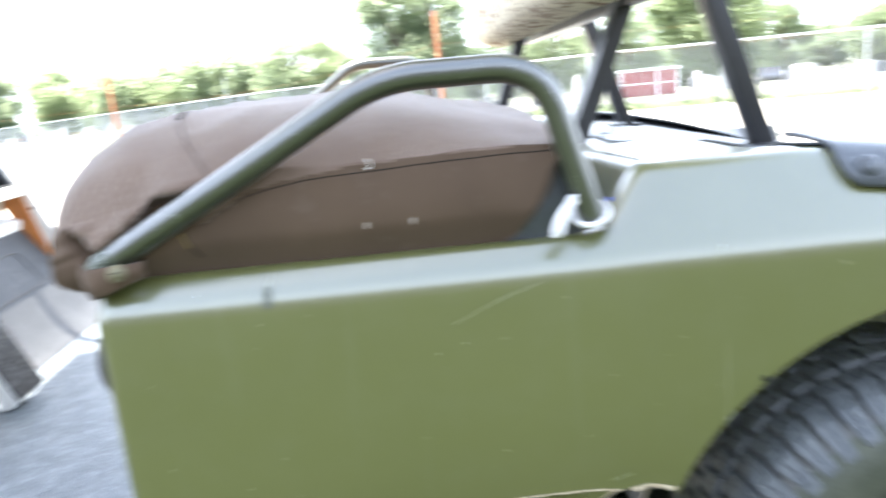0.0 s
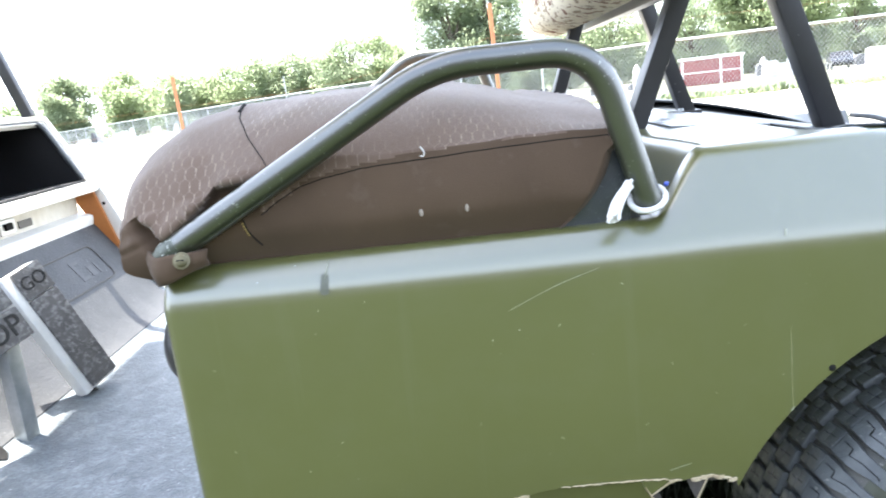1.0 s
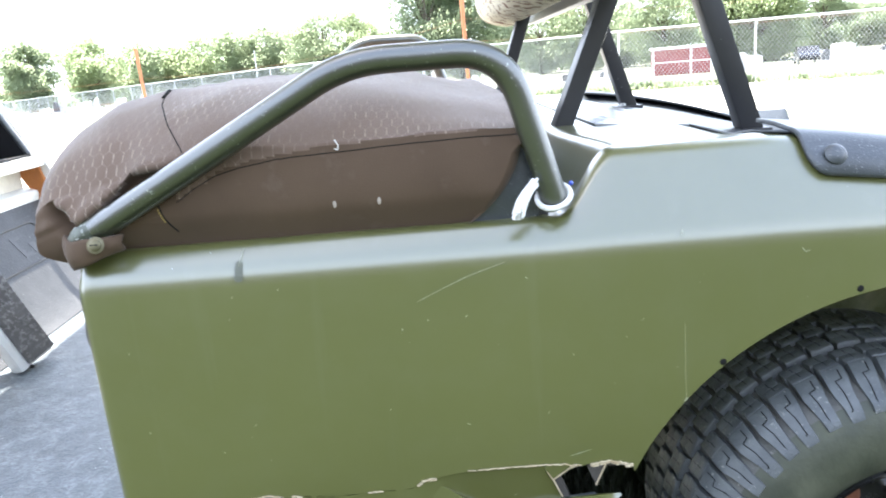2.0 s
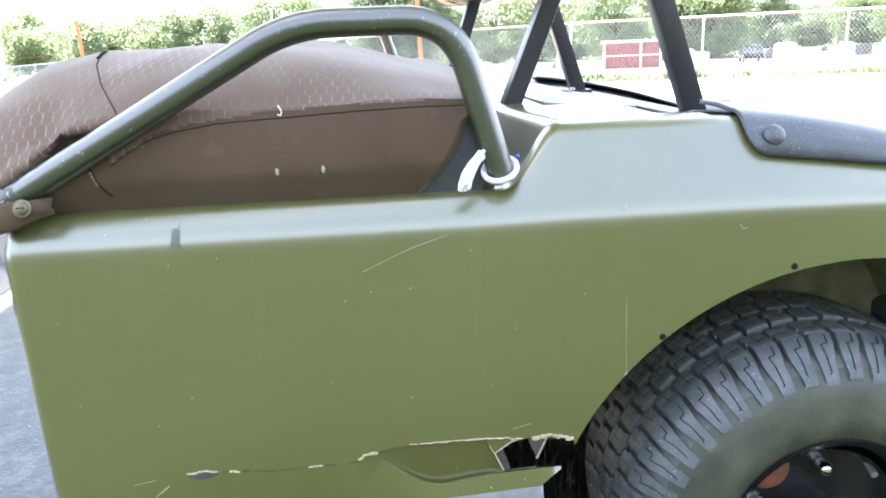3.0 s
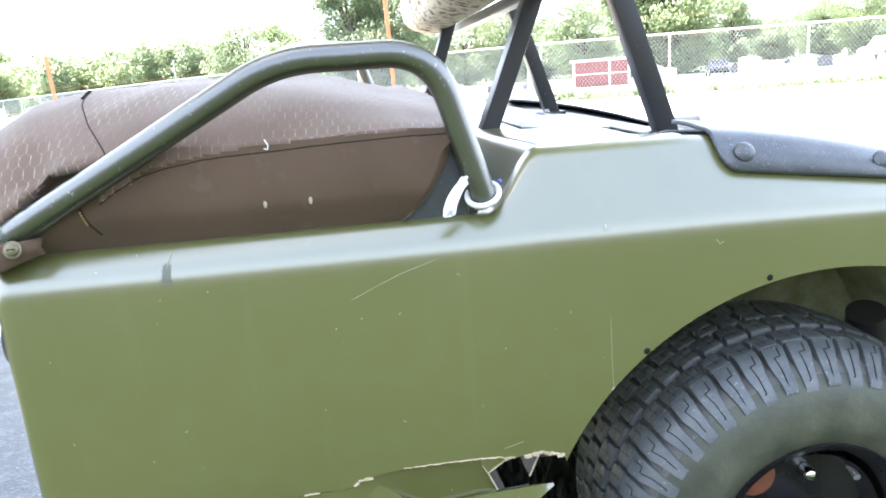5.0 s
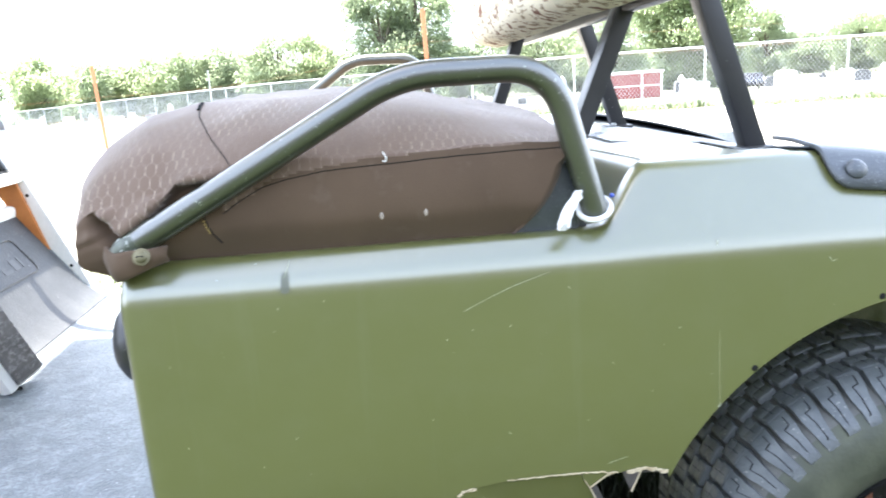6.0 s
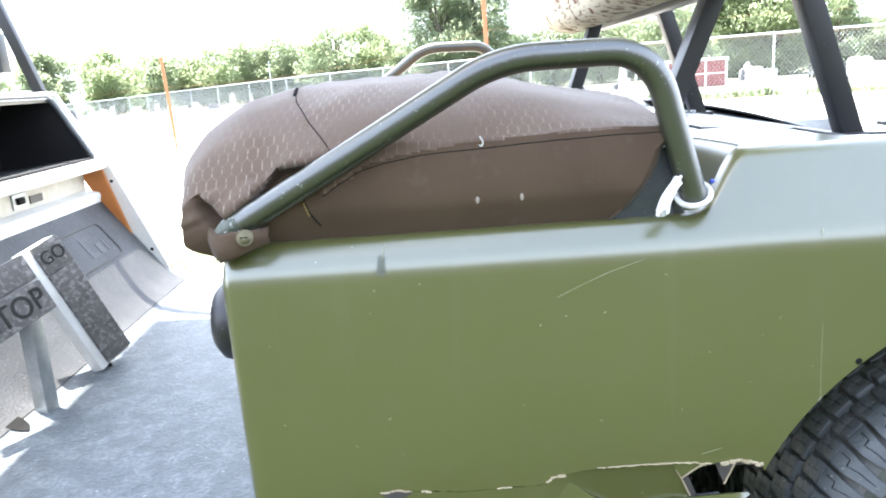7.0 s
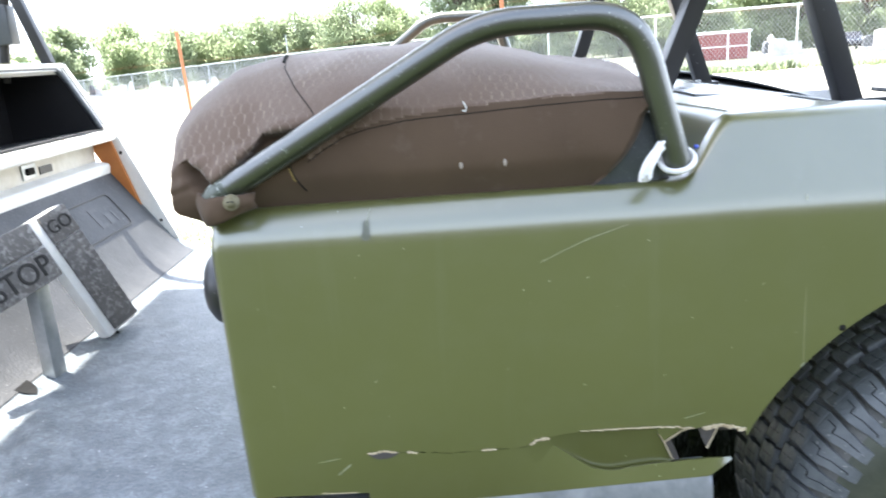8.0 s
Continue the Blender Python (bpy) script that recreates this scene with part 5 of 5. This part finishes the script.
def fence_spots(gap):
    """Places along the fence every gap metres."""
    out = []
    for (xa, ya), (xb, yb) in zip(FENCE, FENCE[1:]):
        n = max(1, round(math.hypot(xb - xa, yb - ya) / gap))
        out += [(xa + (xb - xa) * k / n, ya + (yb - ya) * k / n) for k in range(n)]
    return out + [FENCE[-1]]


def build_fence():
    fence = empty("chain_link_fence", (3.9, 15.1, 0.0), "grey galvanised chain-link fence with a top rail", "fence")
    posts = fence_spots(2.9)
    for x, y in posts:
        g = ground_z(x, y)
        part("post", sweep_into(bmesh.new(), [(x, y, g - 0.1), (x, y, g + FENCE_H)], 0.022, 8), STEEL, fence)
    top = [(x, y, ground_z(x, y) + FENCE_H - 0.01) for x, y in posts]
    part("top_rail", sweep_into(bmesh.new(), top, 0.020, 8), STEEL, fence)
    bm = bmesh.new()
    spots = fence_spots(0.075)
    rise = 12
    for i in range(len(spots)):
        for step in (rise, -rise):
            j = i + step
            if not 0 <= j < len(spots):
                continue
            if math.hypot(*spots[i]) > 40:
                if i % 2:
                    continue
            (xa, ya), (xb, yb) = spots[i], spots[j]
            w = 0.0016 + 0.00002 * math.hypot(xa, ya)
            za, zb = ground_z(xa, ya) + 0.03, ground_z(xb, yb) + FENCE_H - 0.02
            d = Vector((xb - xa, yb - ya, zb - za)).normalized()
            s = Vector((-d.z * 0.8, 0.0, d.x * 0.8))
            s = s.normalized() * w
            v = [bm.verts.new(Vector(p) + o) for p in ((xa, ya, za), (xb, yb, zb)) for o in (s, -s, Vector((0, w, 0)))]
            for k in range(3):
                bm.faces.new((v[k], v[(k + 1) % 3], v[3 + (k + 1) % 3], v[3 + k]))
    tagged(part("mesh_wire", bm, WIRE, fence, "woven diamond wire mesh", 0), kind="stuff")


build_fence()

# ---- orange poles and the line strung between them ----
def polar(az, dist):
    return dist * math.sin(radians(az)), dist * math.cos(radians(az))


POLES = [(*polar(-20.5, 8.9), 1.235, 0.020), (*polar(3.5, 8.6), 1.64, 0.026)]
for px, py, ph, pr in POLES:
    bm = bmesh.new()
    sweep_into(bm, [(px + 0.012, py, 0.0), (px, py, ph * 0.5), (px - 0.016, py, ph)], [pr * 0.5, pr * 0.85, pr], 10)
    tagged(part("marker_pole", bm, POLE), "thin orange painted marker pole standing in the lot", "pole", "marker poles")
bm = bmesh.new()
for h in (0.73, 0.48):
    a = [(-11.5, 11.0, h * 1.0 + 0.35), (POLES[0][0], POLES[0][1], h * 0.9 + 0.25), (POLES[1][0], POLES[1][1], h + 0.55), (11.0, 9.5, h + 0.75)]
    run = []
    for p, q in zip(a, a[1:]):
        for k in range(12):
            t = k / 12
            v = Vector(p).lerp(Vector(q), t)
            v.z -= 0.12 * 4 * t * (1 - t)
            run.append(v)
    sweep_into(bm, run, 0.0007, 5)
tagged(part("marker_line", bm, POLE), "thin orange line strung between marker poles", "rope")

# ---- weeds along the fence ----
def build_weeds(name, spots, seed, high, count, material, label, blade=(0.012, 0.035)):
    r = random.Random(seed)
    verts, faces = [], []
    for x, y, spread in spots:
        for _ in range(count):
            gx, gy = x + r.gauss(0, spread), y + r.gauss(0, 0.22)
            g = ground_z(gx, gy)
            h = high * r.uniform(0.25, 1.0) * (0.75 + 0.9 * noise.noise((gx * 0.9, gy * 0.9, 3)))
            h = max(h, 0.02)
            for _ in range(3):
                q = r.uniform(0, math.tau)
                w, lean = r.uniform(*blade), r.uniform(0.0, 0.6) * h
                c, s = math.cos(q), math.sin(q)
                i = len(verts)
                verts += [(gx - s * w, gy + c * w, g), (gx + s * w, gy - c * w, g), (gx + c * lean, gy + s * lean, g + h), (gx + c * lean * 0.4 - s * w * 1.3, gy + s * lean * 0.4 + c * w * 1.3, g + h * 0.55)]
                faces += [(i, i + 1, i + 2, i + 3)]
    me = bpy.data.meshes.new(name)
    me.from_pydata(verts, [], faces)
    me.materials.append(material)
    tagged(new(name, me), label, "weeds", kind="stuff")


r = random.Random(11)
build_weeds("weeds", [(x, y - 0.1, 0.35) for x, y in fence_spots(0.45) if x > 2.5 and r.random() < 0.92], 12, 0.17, 60, GRASS, "green weeds along the foot of the fence")
build_weeds("lawn", [(-0.2 + 0.12 * (k % 9), 0.55 + 0.12 * (k // 9), 0.07) for k in range(54)], 14, 0.10, 150, TURF, "short mown grass under the cart, its shade in the colour", (0.0015, 0.0040))
build_weeds("grass", [(-1.55 + 0.3 * k, 3.4 + 0.1 * (k % 3), 0.25) for k in range(6)], 13, 0.035, 700, GRASS, "sparse grass in the gravel", (0.0012, 0.003))

# ---- graveyard beyond the fence ----
def build_gravestone(x, y, w, h, t, turn, kind, material, label):
    stone = empty("gravestone", (x, y, ground_z(x, y)), label, "gravestone", "gravestones")
    m = Matrix.Translation((x, y, ground_z(x, y))) @ Matrix.Rotation(turn, 4, "Z")
    part("plinth", box((-w * 0.62, -t * 0.9, -0.1), (w * 0.62, t * 0.9, 0.13), m, 0.01), STONE, stone)
    bm = bmesh.new()
    if kind == "round":
        out = [(-w / 2, 0.13), (-w / 2, h * 0.7)] + [(-w / 2 * math.cos(q), h * 0.7 + h * 0.3 * math.sin(q)) for q in [math.pi * k / 10 for k in range(1, 10)]] + [(w / 2, h * 0.7), (w / 2, 0.13)]
    elif kind == "spire":
        out = [(-w * 0.3, 0.13), (-w * 0.22, h * 1.25), (0, h * 1.5), (w * 0.22, h * 1.25), (w * 0.3, 0.13)]
    else:
        out = [(-w / 2, 0.13), (-w / 2, h * 0.92), (-w * 0.3, h), (w * 0.3, h), (w / 2, h * 0.92), (w / 2, 0.13)]
    a = [bm.verts.new((px, -t / 2, pz)) for px, pz in out]
    b = [bm.verts.new((px, t / 2, pz)) for px, pz in out]
    bm.faces.new(a); bm.faces.new(b[::-1])
    for i in range(len(out)):
        bm.faces.new((a[i], a[(i + 1) % len(out)], b[(i + 1) % len(out)], b[i]))
    bm.transform(m)
    part("headstone", bm, material, stone)


r = random.Random(21)
stones = 0
while stones < 86:
    az, dist = r.uniform(-28, 44), r.uniform(25, 62)
    x, y = polar(az, dist)
    s = (x - 4) * -0.59 + (y - 14.2) * 0.81
    if az < 5 and dist < 50:
        dist = r.uniform(50, 70)
        x, y = polar(az, dist)
    if y < 17 or 15.5 < az < 22 and dist < 36:
        continue
    stones += 1
    pale = r.random() < 0.72
    kind = r.choice(("round", "block", "block", "spire"))
    build_gravestone(x, y, r.uniform(0.4, 0.8), r.uniform(0.4, 0.7), r.uniform(0.14, 0.24), r.uniform(-0.3, 0.3), kind, STONE if pale else SLATE,
                     "pale weathered gravestone on a plinth" if pale else "dark polished gravestone on a pale plinth")

# ---- red shed ----
def build_shed():
    cx, cy = polar(18.65, 30.0)
    g = ground_z(cx, cy) + 0.06
    turn = Matrix.Translation((cx, cy, g)) @ Matrix.Rotation(radians(-14), 4, "Z")
    shed = empty("shed", (cx, cy, g), "low red board shed with white corner trim", "shed")
    for k in range(14):
        x0 = -1.05 + 2.1 * k / 14
        part("board", box((x0 + 0.004, -0.72, 0.05), (x0 + 0.146, -0.70, 0.93), turn), REDWALL, shed)
    part("wall", box((-1.05, -0.70, 0.0), (1.05, 0.70, 0.95), turn, 0.01), REDWALL, shed)
    part("roof", box((-1.12, -0.80, 0.93), (1.12, 0.80, 1.02), turn, 0.02), CARWHITE, shed, "white flat roof")
    for x0 in (-1.07, 0.28, 1.0):
        part("trim", box((x0, -0.74, 0.0), (x0 + 0.07, -0.715, 0.95), turn), CARWHITE, shed, "white trim board")
    part("trim", box((-1.0, -0.737, 0.45), (1.0, -0.722, 0.49), turn), CARWHITE, shed)


build_shed()

# ---- parked vehicles beyond the fence ----
def build_car(az, dist, turn, paint, label, high=1.5, size=1.0):
    cx, cy = polar(az, dist)
    g = ground_z(cx, cy)
    m = Matrix.Translation((cx, cy, g)) @ Matrix.Rotation(radians(turn), 4, "Z") @ Matrix.Scale(size, 4)
    car = empty("parked_car", (cx, cy, g), label, "car", "parked cars")
    h = high
    side = [(-2.1, 0.35), (-2.15, 0.62), (-2.0, 0.82), (-1.1, 0.95), (-0.6, h), (1.2, h), (1.9, 0.98), (2.1, 0.9), (2.12, 0.4)]
    bm = prism(side, -0.85, 0.85, 0.04)
    bm.transform(m)
    part("body", bm, paint, car)
    for s in (-1, 1):
        win = [(-0.95, 0.98), (-0.55, h - 0.09), (1.1, h - 0.09), (1.6, 0.99)]
        bm = prism(win, s * 0.852, s * 0.862)
        bm.transform(m)
        part("window", bm, GLASS, car)
        for wx in (-1.35, 1.3):
            bm = lathe([(0.0, -0.1), (0.2, -0.1), (0.31, -0.08), (0.33, 0.0), (0.31, 0.08), (0.0, 0.1)], (wx, s * 0.80, 0.33), 20)
            bm.transform(m)
            part("wheel", bm, RUBBER, car)
    bm = beam((-1.02, 0, 0.97), (-0.64, 0, h - 0.06), 1.45, 0.02)
    bm.transform(m)
    part("windscreen", bm, GLASS, car)


build_car(26.9, 40, 70, CARBLACK, "small dark parked utility car seen from its front", 1.5, 0.55)
build_car(37.5, 62, 12, CARWHITE, "white parked car with dark windows", 1.6)

# ---- trees ----
def build_tree(az, dist, top_el, wide, seed, leaf, low=0.08, lobes=26, leaves=20000, size=0.15):
    """A tapered trunk with limbs and a crown of loose leaf clumps."""
    r = random.Random(seed)
    x, y = polar(az, dist)
    g = ground_z(x, y)
    high = 0.8 + dist * math.tan(radians(top_el)) - g
    tree = empty("tree", (x, y, g), "broad leafy green tree beyond the graveyard", "tree", "trees")
    bm = bmesh.new()
    tr = high * 0.028
    trunk = [(x, y, g - 0.2), (x + r.uniform(-.2, .2), y, g + high * 0.3), (x + r.uniform(-.4, .4), y, g + high * 0.75)]
    sweep_into(bm, trunk, [tr * 1.3, tr, tr * 0.3], 8)
    centres = []
    for k in range(lobes):
        q, f = r.uniform(0, math.tau), r.random()
        hz = g + high * (low + (0.86 - low) * ((k + 0.5) / lobes))
        taper = math.sin(math.pi * min(1.0, 0.22 + 0.78 * (1 - (k + 0.5) / lobes))) ** 0.7
        rad = wide * 0.5 * taper * r.uniform(0.35, 0.75)
        c = Vector((x + math.cos(q) * rad, y + math.sin(q) * rad, hz))
        centres.append((c, wide * r.uniform(0.19, 0.29), high * r.uniform(0.11, 0.17)))
        sweep_into(bm, [(x, y, g + (hz - g) * 0.6), tuple(Vector((x, y, hz)).lerp(c, 0.6)), tuple(c)], [tr * 0.4, tr * 0.25, tr * 0.1], 5)
    centres.append((Vector((x, y, g + high * 0.90)), wide * 0.16, high * 0.10))
    part("trunk", bm, BARK, tree)
    verts, faces = [], []
    for c, rx, rz in centres:
        for _ in range(leaves // len(centres)):
            d = Vector((r.gauss(0, 1), r.gauss(0, 1), r.gauss(0, 1))).normalized() * (r.random() ** 0.45)
            lump = 0.72 + 0.55 * noise.noise(d * 1.7 + c)
            p = c + Vector((d.x * rx, d.y * rx, d.z * rz)) * lump * 1.35
            u = Vector((r.gauss(0, 1), r.gauss(0, 1), r.gauss(0, 1))).normalized()
            w = u.orthogonal().normalized()
            s = size * r.uniform(0.45, 1.1)
            i = len(verts)
            verts += [tuple(p - u * s), tuple(p + w * s * 0.55), tuple(p + u * s), tuple(p - w * s * 0.55)]
            faces.append((i, i + 1, i + 2, i + 3))
    me = bpy.data.meshes.new("crown")
    me.from_pydata(verts, [], faces)
    me.materials.append(LEAF[leaf])
    ob = new("crown", me)
    ob.parent = tree
    ob.matrix_parent_inverse = SPOT[tree.name].inverted()


TREES = [  # bearing, distance, elevation of its top, width, leaf kind
    (-28.4, 84, 3.5, 4.2, 1), (-24.4, 88, 3.6, 5.2, 2), (-21.6, 96, 3.0, 5.4, 0), (-19.3, 100, 2.6, 4.6, 0), (-17.4, 98, 3.1, 5.6, 2),
    (-15.0, 96, 3.6, 5.6, 0), (-12.5, 94, 3.7, 5.0, 1), (-10.6, 98, 3.3, 4.4, 1), (-8.2, 88, 4.4, 6.6, 0), (-6.1, 90, 4.4, 5.6, 2), (-3.4, 104, 2.6, 5.0, 1),
    (-0.2, 84, 7.6, 6.4, 1), (2.5, 86, 8.5, 6.8, 0), (5.6, 98, 2.7, 5.4, 0), (8.4, 86, 3.9, 7.0, 1), (11.8, 82, 4.3, 7.0, 0),
    (14.6, 86, 3.2, 5.4, 1), (17.4, 76, 4.6, 5.8, 0), (21.4, 62, 5.6, 5.0, 2), (24.0, 60, 6.3, 5.6, 2), (27.8, 84, 3.4, 4.2, 0),
    (30.6, 100, 1.6, 5.2, 1), (33.6, 90, 2.7, 5.0, 0), (36.2, 84, 3.2, 5.6, 2), (39.4, 80, 3.7, 6.4, 0), (43.0, 74, 4.0, 7.0, 1),
]
for k, (az, dist, el, wide, leaf) in enumerate(TREES):
    build_tree(az, dist, el + 0.25, wide * 1.5, 100 + k, leaf, leaves=20000 if el < 5 else 36000, size=0.15 if el < 5 else 0.17)


def build_far_wood():
    """The low green edge of woods that closes the view."""
    r = random.Random(77)
    verts, faces = [], []
    for _ in range(40000):
        az = r.uniform(-60, 70)
        x, y = polar(az, r.uniform(108, 118))
        tall = 5.4 + 1.6 * noise.noise((az * 0.35, 0, 0)) + 1.0 * noise.noise((az * 1.1, 4, 0))
        if -27.3 < az < -26.0:
            tall = 0.8
        p = Vector((x, y, ground_z(x, y) + tall * r.random() ** 0.7))
        u = Vector((r.gauss(0, 1), r.gauss(0, 1), r.gauss(0, 1))).normalized()
        w = u.orthogonal().normalized()
        s = r.uniform(0.25, 0.6)
        i = len(verts)
        verts += [tuple(p - u * s), tuple(p + w * s * 0.6), tuple(p + u * s), tuple(p - w * s * 0.6)]
        faces.append((i, i + 1, i + 2, i + 3))
    me = bpy.data.meshes.new("far_woods")
    me.from_pydata(verts, [], faces)
    me.materials.append(LEAF[0])
    tagged(new("far_woods", me), "distant green edge of woods", "woods", kind="stuff")


build_far_wood()
lamp_x, lamp_y = polar(-13.2, 60)
g = ground_z(lamp_x, lamp_y)
tagged(part("flag_pole", sweep_into(bmesh.new(), [(lamp_x, lamp_y, g), (lamp_x, lamp_y, 3.0)], [0.06, 0.04], 8), STEEL), "pale slender metal flag pole in the graveyard", "pole")

# ---- unseen wall added behind the camera to dim sky light and reflections ----
wall = box((-12.0, -7.3, -0.05), (12.0, -7.0, 3.1))
tagged(part("wall_south", wall, worn("dimming_wall_boards", (0.13, 0.115, 0.10), (0.10, 0.09, 0.08), 0.8, 1.5, 14, bump=0.4, dist=0.01)), "brown-grey wall, unseen, added to dim sky and reflections", "wall", kind="structure")
